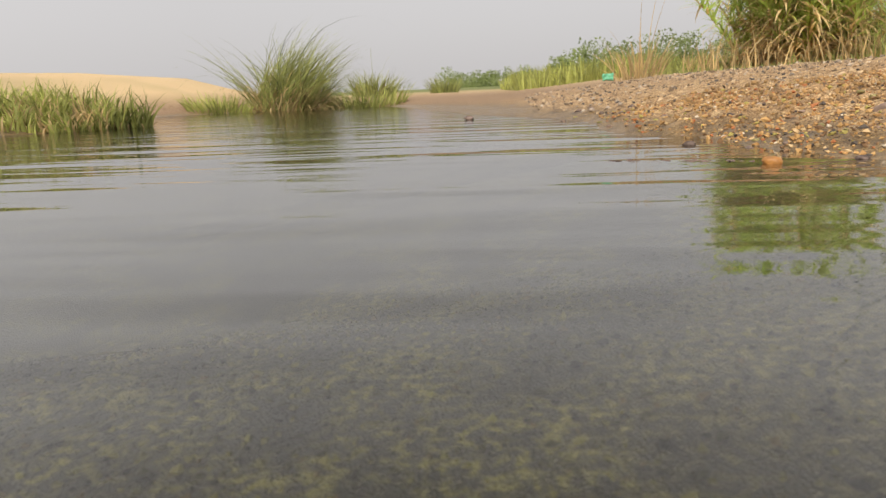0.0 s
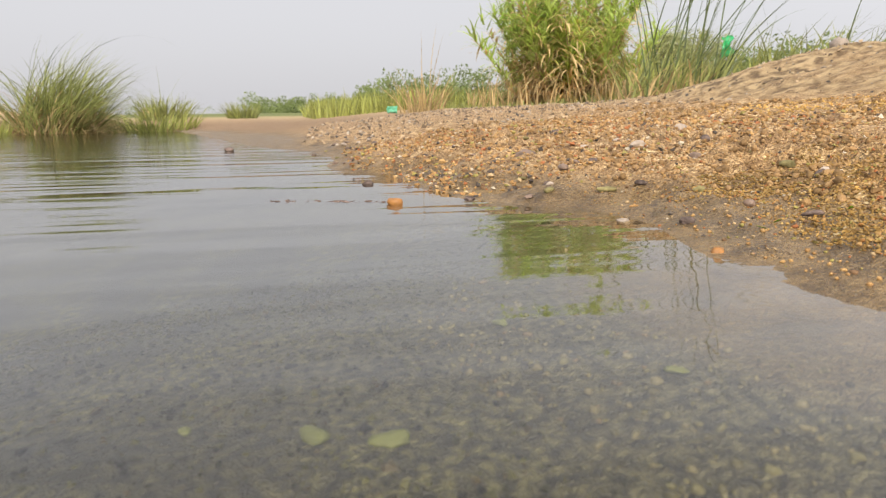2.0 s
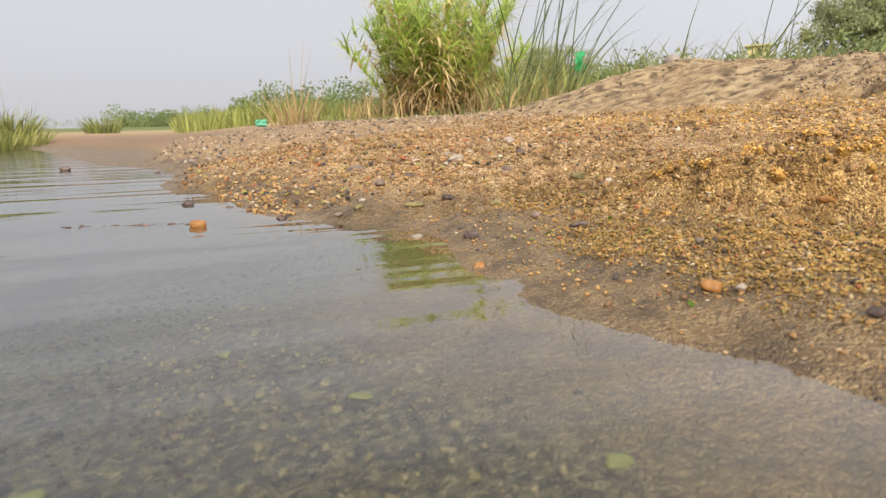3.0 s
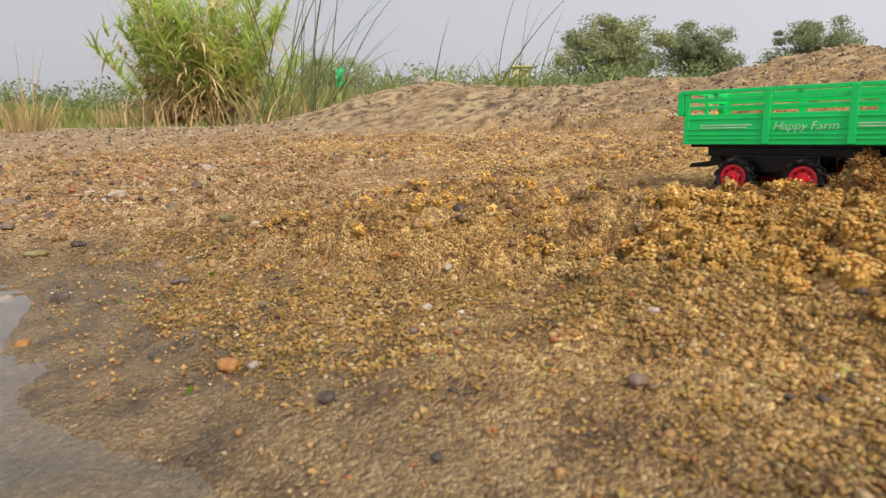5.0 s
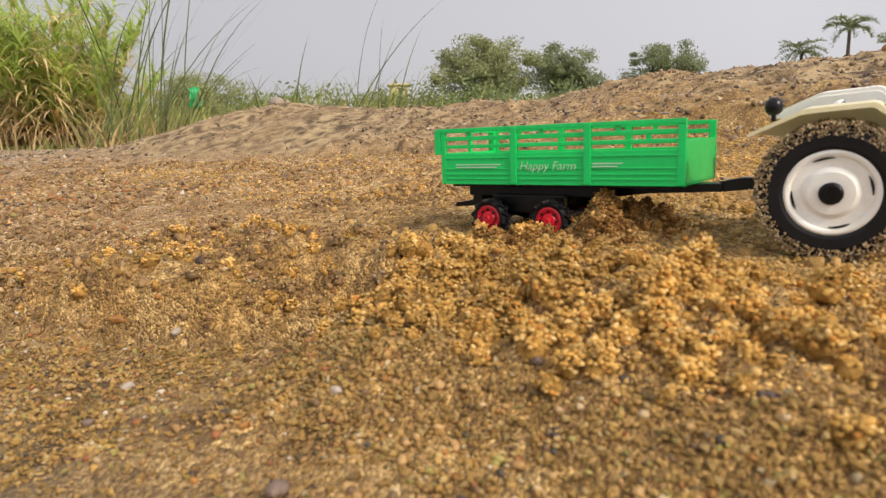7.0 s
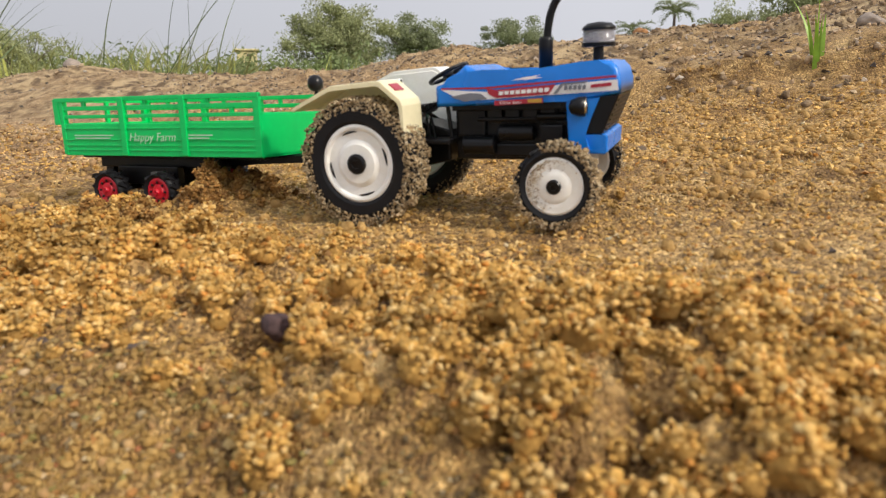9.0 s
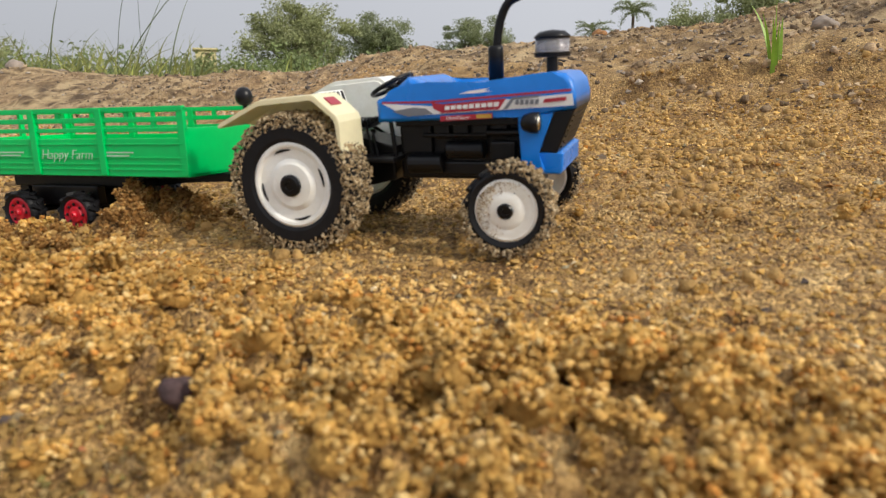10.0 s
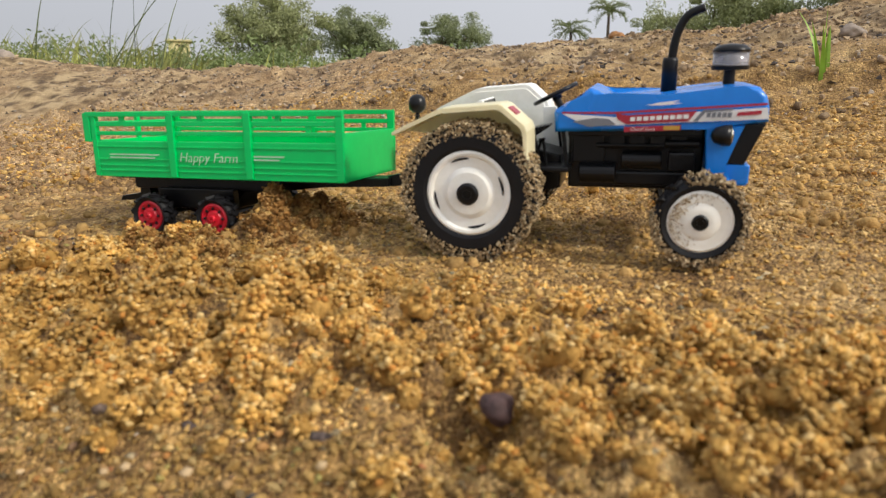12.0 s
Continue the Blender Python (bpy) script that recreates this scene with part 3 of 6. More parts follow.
    u, v = (x - 1.752) * 0.743 + (y - 0.872) * 0.669, (x - 1.752) * 0.669 - (y - 0.872) * 0.743
    near = near + 0.016 * np.exp(-(((u - 0.06) / 0.08) ** 2) - (v / 0.11) ** 2) * step(u, -0.01, 0.03)
    near = near + (0.122 - near) * step(u, -0.02, 0.0) * (1 - step(u, 0.12, 0.15)) * (1 - step(np.abs(v + 0.1 * u), 0.034, 0.046))
    # far bank: sandy hump behind a narrow margin
    e = shore_left(y) - x
    bank = 0.10 * np.clip(e, 0, 0.5) + 0.62 * step(e, 0.25, 3.2) * (0.55 + 0.45 * step(y, 4, 8)) * (1 - 0.65 * step(y, 11, 14)) - 0.02 * np.clip(e - 6, 0, 15)
    bank = bank + 0.10 * (fbm(x * 0.7, y * 0.7, 61, 3) - 0.5) * step(e, 0.2, 1.5)
    bank = np.where(e > 0, bank, np.maximum(0.2 * e, -0.22))
    far_end = 0.05 * np.clip(y - 12.2 + 0.3 * np.sin(x * 1.7), -3, 1.5) + 0.021 * np.clip(y - 13, 0, 45)
    z = np.maximum(np.maximum(near, bank), far_end)
    if fine:
        out = 1 - step(np.hypot(x - 1, y - 0.5), 1.2, 3.0)
        rough = out * step(d, -0.015, 0.06)
        smooth_lane = lane(x, y)
        z = z + rough * (1 - 0.8 * smooth_lane) * ((0.012 + 0.018 * step(y, 0.4, 0.6)) * (fbm(x * 16, y * 16, 71, 3) - 0.5) + step(y, 0.3, 0.5) * (0.013 * (fbm(x * 50, y * 50, 73, 2) - 0.5) - 0.010 * np.clip(cells(x * 34, y * 34, 75) - 0.35, 0, 1)))
        clod = clod_mask(x, y)
        lump = np.clip(0.70 - cells(x * 120, y * 120, 91), 0, 1) * 0.007 + np.clip(0.75 - cells(x * 58 + 3, y * 58, 95), 0, 1) * 0.015 + 0.012 * (fbm(x * 34, y * 34, 97, 2) - 0.5) - 0.004
        z = z + out * clod * lump * 1.2
        # shallow furrows scored along the flat
        for mid, amp in ((1.275, 0.006), (1.345, 0.004), (1.425, 0.006), (1.50, 0.004)):
            z = z - out * amp * np.exp(-(((x - mid - 0.03 * np.sin(y * 3 + mid * 9)) / 0.010) ** 2)) * step(fbm(x * 4, y * 6, 78, 2), 0.40, 0.55)
        z = z + out * 0.0026 * (fbm(x * 160, y * 160, 99, 2) - 0.5) * (0.25 + step(d, 0, 0.1))
        # hollow in front of a pebble
        z = z - 0.016 * np.exp(-(((x - 1.007) / 0.011) ** 2 + ((y + 0.116) / 0.012) ** 2))
        # two ruts of the wheels that have already passed
        for mid in (1.142, 1.225):
            track = np.exp(-(((x - mid - 0.02 * np.sin(y * 4)) / 0.011) ** 2)) * step(y, 0.2, 0.3) * (1 - step(y, 1.2, 1.5))
            z = z - 0.005 * track * (0.6 + 0.8 * fbm(x * 30, y * 120, 77, 2))
    return z


def spaced(lo, hi, dense, reach, grow=1.13):
    """Even steps from lo to hi by the list of dense (from, to, step), then ever wider ones out to reach."""
    out = []
    for a, b, s in dense:
        out += list(np.arange(a, b, s))
    s, v = dense[-1][2], dense[-1][1]
    while v < reach:
        out.append(v)
        s *= grow
        v += s
    s, v = dense[0][2], dense[0][0]
    low = []
    while v > -reach:
        s *= grow
        v -= s
        low.append(v)
    return np.array(sorted(low) + out)


gx = spaced(0, 0, ((-0.2, 0.62, 0.03), (0.62, 0.93, 0.008), (0.93, 1.13, 0.0042), (1.13, 1.3, 0.006), (1.3, 1.7, 0.011), (1.7, 2.7, 0.014)), 2500)
gy = spaced(0, 0, ((-0.62, -0.46, 0.008), (-0.46, 0.36, 0.0045), (0.36, 0.8, 0.008), (0.8, 1.3, 0.010), (1.3, 2.8, 0.03)), 2500)
GX, GY = np.meshgrid(gx, gy)
GZ = land(GX, GY)
ny, nx = GX.shape
ids = np.arange(ny * nx).reshape(ny, nx)
quads = np.stack([ids[:-1, :-1], ids[:-1, 1:], ids[1:, 1:], ids[1:, :-1]], -1).reshape(-1, 4)
ground = new("ground", array_mesh("ground", np.stack([GX, GY, GZ], -1).reshape(-1, 3), quads, SAND))
tagged(ground, "ochre river sand and gravel bank, wet at the waterline", "ground", kind="structure")

wx = np.concatenate([np.linspace(-9.0, -2, 15), np.linspace(-1.9, 0.2, 22), np.linspace(0.22, 1.05, 84)])
wy = np.concatenate([np.linspace(-9.0, -1, 9), np.linspace(-0.8, 2.5, 100), np.linspace(2.7, 13.5, 40)])
WXg, WYg = np.meshgrid(wx, wy)
wid = np.arange(WXg.size).reshape(WXg.shape)
wq = np.stack([wid[:-1, :-1], wid[:-1, 1:], wid[1:, 1:], wid[1:, :-1]], -1).reshape(-1, 4)
water = new("water", array_mesh("water", np.stack([WXg, WYg, 0 * WXg], -1).reshape(-1, 3), wq, WATER))
silt = water.data.attributes.new("silt_load", "FLOAT", "POINT")
silt.data.foreach_set("value", (1 - np.exp(-((np.minimum(land(WXg, WYg, False), 0) / 0.09) ** 2))).astype(np.float32).ravel())
tagged(water, "shallow grey rippled pond water over a gravel bed", "water", kind="structure")

# ---- grains ----
T_ = (1 + 5**0.5) / 2
ICO = np.array([(-1, T_, 0), (1, T_, 0), (-1, -T_, 0), (1, -T_, 0), (0, -1, T_), (0, 1, T_), (0, -1, -T_), (0, 1, -T_), (T_, 0, -1), (T_, 0, 1), (-T_, 0, -1), (-T_, 0, 1)]) / math.hypot(1, T_)
ICO_F = np.array([(0, 11, 5), (0, 5, 1), (0, 1, 7), (0, 7, 10), (0, 10, 11), (1, 5, 9), (5, 11, 4), (11, 10, 2), (10, 7, 6), (7, 1, 8), (3, 9, 4), (3, 4, 2), (3, 2, 6), (3, 6, 8), (3, 8, 9), (4, 9, 5), (2, 4, 11), (6, 2, 10), (8, 6, 7), (9, 8, 1)])
OCT = np.array([(1, 0, 0), (-1, 0, 0), (0, 1, 0), (0, -1, 0), (0, 0, 1), (0, 0, -1)], float)
OCT_F = np.array([(0, 2, 4), (2, 1, 4), (1, 3, 4), (3, 0, 4), (2, 0, 5), (1, 2, 5), (3, 1, 5), (0, 3, 5)])


def grains_mesh(name, centres, radii, mat, rng, fine=True, flat=0.8):
    """Many small uneven stones in one mesh."""
    v, f = (ICO, ICO_F) if fine else (OCT, OCT_F)
    n = len(centres)
    q = rng.normal(size=(n, 4))
    q /= np.linalg.norm(q, axis=1)[:, None]
    w, x, y, z = q.T
    R = np.stack([1 - 2 * (y * y + z * z), 2 * (x * y - w * z), 2 * (x * z + w * y), 2 * (x * y + w * z), 1 - 2 * (x * x + z * z), 2 * (y * z - w * x), 2 * (x * z - w * y), 2 * (y * z + w * x), 1 - 2 * (x * x + y * y)], -1).reshape(n, 3, 3)
    shape = v[None] * rng.uniform(0.6, 1.4, (n, len(v), 1)) * rng.uniform(0.65, 1.3, (n, 1, 3))
    p = np.einsum("nij,nkj->nki", R, shape) * radii[:, None, None]
    p[:, :, 2] *= flat
    p += centres[:, None, :]
    faces = (f[None] + (np.arange(n) * len(v))[:, None, None]).reshape(-1, 3)
    return array_mesh(name, p.reshape(-1, 3), faces, mat, fine)


def scatter(n, x0, x1, y0, y1, r0, r1, rng, lift=0.35, power=2.0, keep=None):
    x, y = rng.uniform(x0, x1, n), rng.uniform(y0, y1, n)
    if keep is not None:
        k = rng.uniform(size=n) < keep(x, y)
        x, y = x[k], y[k]
    r = r0 + (r1 - r0) * rng.uniform(size=len(x)) ** power
    return np.stack([x, y, land(x, y) + lift * r], -1), r


rng = np.random.default_rng(7)
# fine cover nearest the camera's end, coarser further off
c1, r1 = scatter(17000, 0.92, 1.12, -0.42, 0.12, 0.0007, 0.0017, rng, 0.4, 1.8, lambda x, y: 1 - 0.6 * clod_mask(x, y))
c1b, r1b = scatter(7500, 1.12, 1.34, -0.55, 0.20, 0.0006, 0.0016, rng, 0.4, 2.0)
c1d, r1d = scatter(9000, 1.34, 1.72, -0.75, 0.30, 0.0008, 0.0024, rng, 0.4, 1.6)
c1e, r1e = scatter(9000, 1.28, 1.86, 0.28, 1.35, 0.0012, 0.0032, rng, 0.4, 1.6, lambda x, y: 0.5 + 0.5 * step(fbm(x * 8, y * 8, 87, 3), 0.35, 0.6))
c1c, r1c = scatter(700, 0.90, 1.3, -0.50, 0.3, 0.0012, 0.0021, rng, 0.4, 3.0)


def crumbs(n, x0, x1, y0, y1, lo, hi, seed, per=26):
    """Crumbly clods of damp sand: uneven domes packed with grains that stick together."""
    g = np.random.default_rng(seed)
    x, y = g.uniform(x0, x1, n), g.uniform(y0, y1, n)
    k = g.uniform(size=n) < clod_mask(x, y) ** 1.5
    x, y = x[k], y[k]
    size = lo + (hi - lo) * g.uniform(size=len(x)) ** 1.5
    base = np.stack([x, y, land(x, y) + size * g.uniform(-0.1, 0.62, len(x))], -1)
    per = np.maximum(6, (1.85 * per * (size / 0.005) ** 1.7)).astype(int)
    each = np.repeat(size, per)
    q = g.normal(size=(len(each), 3))
    q /= np.linalg.norm(q, axis=1)[:, None]
    q[:, 2] = np.where(q[:, 2] < -0.25, -q[:, 2], q[:, 2])
    turn = np.repeat(g.uniform(0, 6.28, (len(x), 2)), per, 0)
    knob = 0.85 + 0.28 * np.sin(4.0 * q[:, 0] + turn[:, 0]) * np.sin(4.0 * q[:, 1] + 2.0 * q[:, 2] + turn[:, 1])
    q *= (knob * g.uniform(0.72, 1.05, len(each)))[:, None] * np.array((1, 1, 0.95))
    c = np.repeat(base, per, 0) + q * each[:, None]
    return c, np.clip(each * g.uniform(0.13, 0.25, len(each)), 0.0005, 0.0013), base, size * 0.80


BALL = bmesh.new()
bmesh.ops.create_icosphere(BALL, subdivisions=2, radius=1.0)
BALL_V = np.array([v.co[:] for v in BALL.verts])
BALL_F = np.array([[v.index for v in f.verts] for f in BALL.faces])
BALL.free()


def clods_mesh(name, base, size, mat, seed, BV, BF):
    """Lumpy crumbs of damp sand, each half sunk in the surface."""
    g = np.random.default_rng(seed)
    n, k = len(base), len(BV)
    bumps = g.uniform(-9, 9, (n, 1, 2))
    w = 0.78 + 0.5 * (fbm(BV[None, :, 0] * 1.6 + BV[None, :, 2] * 0.9 + bumps[:, :, 0], BV[None, :, 1] * 1.6 - BV[None, :, 2] * 0.7 + bumps[:, :, 1], 5, 3) - 0.3)
    w = w + g.uniform(-0.27, 0.27, (n, k)) + 0.2 * (fbm(BV[None, :, 0] * 4.5 + BV[None, :, 2] * 3.1 + bumps[:, :, 1], BV[None, :, 1] * 4.5 - BV[None, :, 2] * 2.7 + bumps[:, :, 0], 15, 2) - 0.5)
    v = BV[None] * w[:, :, None] * size[:, None, None] * g.uniform(0.7, 1.25, (n, 1, 3))
    v = v + base[:, None, :]
    v[:, :, 2] -= 0.25 * size[:, None]
    f = (BF[None] + (np.arange(n) * k)[:, None, None]).reshape(-1, 3)
    return array_mesh(name, v.reshape(-1, 3), f, mat)


c2, r2, b2, s2 = crumbs(1700, 0.935, 1.12, -0.42, 0.14, 0.0034, 0.0092, 3, 24)
c2b, r2b, b2b, s2b = crumbs(2200, 0.88, 1.34, -0.52, 0.50, 0.0028, 0.0064, 4, 16)
c2c, r2c, b2c, s2c = crumbs(900, 0.86, 1.10, 0.14, 0.52, 0.0026, 0.0062, 5, 14)
c2d, r2d, b2d, s2d = crumbs(900, 1.09, 1.20, -0.02, 0.13, 0.0028, 0.0056, 7, 16)
tagged(new("sand_clods", clods_mesh("sand_clods", np.concatenate([b2, b2b]), np.concatenate([s2, s2b]), CLOD, 6, BALL_V, BALL_F)), "crumbled golden clods of damp sand", "sand", kind="stuff")
tagged(new("brink_clods", clods_mesh("brink_clods", b2c, s2c, EARTH, 12, BALL_V, BALL_F)), "brown clods along the crumbling brink", "sand", kind="stuff")
tagged(new("brink_grains", grains_mesh("brink_grains", c2c, r2c, GRIT, np.random.default_rng(14), False)), "brown grains on the clods along the brink", "sand", kind="stuff")
tagged(new("heap_clods", clods_mesh("heap_clods", b2d, s2d, HEAP_EARTH, 13, ICO, ICO_F)), "wet brown clods heaped at the trailer's wheels", "sand", kind="stuff")
tagged(new("heap_grains", grains_mesh("heap_grains", c2d, r2d, HEAP_GRAIN, np.random.default_rng(16))), "wet brown grains heaped at the trailer's wheels", "sand", kind="stuff")
clod_c, clod_r = np.concatenate([c2, c2b]), np.concatenate([r2, r2b])
loose_c, loose_r = np.concatenate([c1, c1b, c1c, c1d, c1e]), np.concatenate([r1, r1b, r1c, r1d, r1e])


def damp(c):
    return c[:, 0] + 0.05 * (fbm(c[:, 0] * 20, c[:, 1] * 20, 93, 3) - 0.5) < 0.985


near_clod = (clod_r > 0.00105) & (clod_c[:, 0] < 1.06)
near_loose = (loose_r > 0.00095) & (loose_c[:, 0] < 1.10) & ~damp(loose_c)
far_loose = ~near_loose & ~damp(loose_c)
for name, c, r, mat, fine, label in (
    ("clod_grains", clod_c[near_clod], clod_r[near_clod], CLOD_GRAIN, True, "coarse golden sand grains sticking together in clods"),
    ("clod_sand", clod_c[~near_clod], clod_r[~near_clod] * 1.1, CLOD_GRAIN, False, "fine golden sand on the crumbled clods"),
    ("damp_grains", loose_c[damp(loose_c)], loose_r[damp(loose_c)], DAMP_GRAIN, True, "damp brown and grey grains on the slope to the water"),
    ("sand_grains", loose_c[near_loose], loose_r[near_loose], GRAIN, True, "loose golden coarse sand grains between clods"),
    ("fine_sand", loose_c[far_loose], loose_r[far_loose] * 1.1, GRAIN, False, "fine golden sand grains over the flat"),
):
    tagged(new(name, grains_mesh(name, c, r, mat, rng, fine)), label, "sand", kind="stuff")
ds_c, ds_r = scatter(42000, 0.79, 1.03, -0.16, 0.62, 0.0008, 0.0019, rng, 0.5, 2.0, lambda x, y: step(x - shore_right(y), 0.03, 0.15) * (0.2 + 0.8 * step(fbm(x * 18, y * 18, 87, 3), 0.38, 0.58)) * (1 - 0.8 * step(x, 0.98, 1.03)))
tagged(new("damp_crumbs", grains_mesh("damp_crumbs", ds_c, ds_r, DAMP_GRAIN, np.random.default_rng(15), False)), "crumbs of damp brown sand on the slope", "sand", kind="stuff")
pl_c, pl_r = scatter(24000, 1.09, 1.78, -0.45, 1.1, 0.0008, 0.0020, rng, 0.4, 2.2, lambda x, y: (0.30 + 0.70 * step(fbm(x * 11, y * 11, 89, 3), 0.36, 0.6)) * (1 - 0.6 * lane(x, y)))
tagged(new("sand_crumbs", grains_mesh("sand_crumbs", pl_c, pl_r, FLAT_GRAIN, rng, False)), "small golden crumbs of sand strewn over the flat", "sand", kind="stuff")
c3, r3 = scatter(19000, 0.74, 1.35, -0.15, 0.80, 0.0007, 0.0022, rng, 0.35, 2.6, lambda x, y: (1 - step(x, 0.93, 1.0) * (1 - step(y, 0.36, 0.55))) * step(x - shore_right(y), -0.02, 0.03) * (0.5 + 0.5 * (1 - lane(x, y))) * (0.35 + 0.65 * step(x - shore_right(y), 0.06, 0.16)))
c4, r4 = scatter(12000, 0.52, 1.3, 0.74, 1.9, 0.0013, 0.0052, rng, 0.35, 2.4, lambda x, y: step(x - shore_right(y), -0.015, 0.02))
tagged(new("shore_gravel", grains_mesh("shore_gravel", c3, r3, GRIT, rng)), "mixed brown, grey and rusty shore gravel", "gravel", kind="stuff")
tagged(new("waterside_gravel", grains_mesh("waterside_gravel", c4, r4, GRIT, rng, False)), "coarse brown and grey gravel along the water", "gravel", kind="stuff")
c5, r5 = scatter(30000, 1.35, 2.75, -0.9, 2.7, 0.0013, 0.0060, rng, 0.15, 2.6, lambda x, y: 0.05 + (0.03 + 0.92 * (1 - step(y - 1.05 * (x - 2.0), 1.10, 1.38))) * step(x, 1.6, 1.9))
c6, r6 = scatter(5000, 0.4, 3.0, 1.9, 5.5, 0.003, 0.012, rng, 0.3, 4.0, lambda x, y: step(x - shore_right(y), 0, 0.1))
tagged(new("mound_gravel", grains_mesh("mound_gravel", np.concatenate([c5, c6]), np.concatenate([r5, r6]), MOUND_GRIT, rng, False)), "dull brown gravel on a low earth mound", "gravel", kind="stuff")
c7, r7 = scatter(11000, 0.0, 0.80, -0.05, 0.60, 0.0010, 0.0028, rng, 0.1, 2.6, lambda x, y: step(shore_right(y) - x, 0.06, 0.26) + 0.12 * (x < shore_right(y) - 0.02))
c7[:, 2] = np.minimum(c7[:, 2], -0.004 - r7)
# gravel lying deeper than 20 mm takes the darker palette
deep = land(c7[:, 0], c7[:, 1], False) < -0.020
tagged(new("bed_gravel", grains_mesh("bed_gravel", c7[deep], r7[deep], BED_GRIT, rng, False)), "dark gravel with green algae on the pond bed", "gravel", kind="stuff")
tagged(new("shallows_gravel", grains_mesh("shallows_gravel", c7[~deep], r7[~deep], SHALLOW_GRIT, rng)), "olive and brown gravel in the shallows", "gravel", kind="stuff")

# crumbled lumps on the gravel bank and on the mound
g_c = np.random.default_rng(31)
bx, by = g_c.uniform(0.68, 1.6, 15000), 0.28 + 1.8 * g_c.uniform(size=15000) ** 1.4
kb = g_c.uniform(size=15000) < step(bx - shore_right(by), 0.05, 0.22) * step(fbm(bx * 7, by * 7, 83, 3), 0.34, 0.56) * (1 - 0.7 * lane(bx, by)) * step(by + 0.5 * bx, 0.78, 0.95)
bx, by = bx[kb], by[kb]
bank_size = (0.0018 + 0.0036 * g_c.uniform(size=len(bx)) ** 2.2) * (1 + 0.4 * np.clip(by - 0.8, 0, 1))
mx, my = g_c.uniform(1.66, 2.7, 7000), -0.9 + 3.4 * g_c.uniform(size=7000)
km = g_c.uniform(size=7000) < step(fbm(mx * 3, my * 3, 85, 3), 0.38, 0.62) * (0.06 + 0.94 * (1 - step(my - 1.05 * (mx - 2.0), 1.10, 1.38)))
mx, my = mx[km], my[km]
mound_size = 0.0026 + 0.0052 * g_c.uniform(size=len(mx)) ** 2.6
fx, fy = g_c.uniform(1.10, 1.78, 11000), g_c.uniform(-0.50, 0.45, 11000)
kf = g_c.uniform(size=11000) < 0.06 + 0.5 * step(fbm(fx * 9, fy * 13, 101, 3), 0.46, 0.60) * (1 - 0.5 * lane(fx, fy))
fx, fy = fx[kf], fy[kf]
flat_size = 0.0020 + 0.0034 * g_c.uniform(size=len(fx)) ** 2.0
tagged(new("flat_clods", clods_mesh("flat_clods", np.stack([fx, fy, land(fx, fy) + 0.25 * flat_size], -1), flat_size, FLAT_EARTH, 10, ICO, ICO_F)), "crumbled tan lumps strewn over the sandy flat", "sand", kind="stuff")
tagged(new("bank_clods", clods_mesh("bank_clods", np.stack([bx, by, land(bx, by) + 0.38 * bank_size], -1), bank_size, EARTH, 8, ICO, ICO_F)), "crumbled lumps of gravelly sand on the bank", "sand", kind="stuff")
tagged(new("mound_clods", clods_mesh("mound_clods", np.stack([mx, my, land(mx, my) + 0.35 * mound_size], -1), mound_size, STONY_EARTH, 9, ICO, ICO_F)), "dry lumps of brown earth on the mound", "earth", kind="stuff")


# ---- plants ----
def ribbons(name, base, azim, length, width, lean, bend, mat, segs=5, twist=None):
    """Blades: each rises from its base, leans along its azimuth and bends over; width tapers to the tip."""
    n = len(base)
    t = np.linspace(0, 1, segs + 1)[None, :]
    ang = lean[:, None] + bend[:, None] * t**1.5
    ds = (length / segs)[:, None]
    hor = np.concatenate([np.zeros((n, 1)), np.cumsum(np.sin(ang[:, :-1]) * ds, 1)], 1)
    ver = np.concatenate([np.zeros((n, 1)), np.cumsum(np.cos(ang[:, :-1]) * ds, 1)], 1)
    dx, dy = np.cos(azim)[:, None], np.sin(azim)[:, None]
    cx, cy, cz = base[:, 0:1] + hor * dx, base[:, 1:2] + hor * dy, base[:, 2:3] + ver
    tw = (azim + math.pi / 2 if twist is None else twist)[:, None]
    w = width[:, None] * (1 - t**2.0) * 0.5 + 0.00015
    sx, sy = np.cos(tw) * w, np.sin(tw) * w
    v = np.stack([np.stack([cx - sx, cy - sy, cz], -1), np.stack([cx + sx, cy + sy, cz], -1)], 2)
    v = v.reshape(n, (segs + 1) * 2, 3)
    i = np.arange(segs) * 2
    q = np.stack([i, i + 1, i + 3, i + 2], -1)
    f = (q[None] + (np.arange(n) * (segs + 1) * 2)[:, None, None]).reshape(-1, 4)
    return array_mesh(name, v.reshape(-1, 3), f, mat)


def empty(name, loc):
    e = new(name)
    e.location = loc
    e.empty_display_size = 0.02
    return e


def attach(name, me, parent, label=""):
    o = new(name, me)
    o.parent = parent
    if label:
        tagged(o, label)
    return o


def ground_at(x, y):
    return float(land(np.array([x]), np.array([y]))[0])


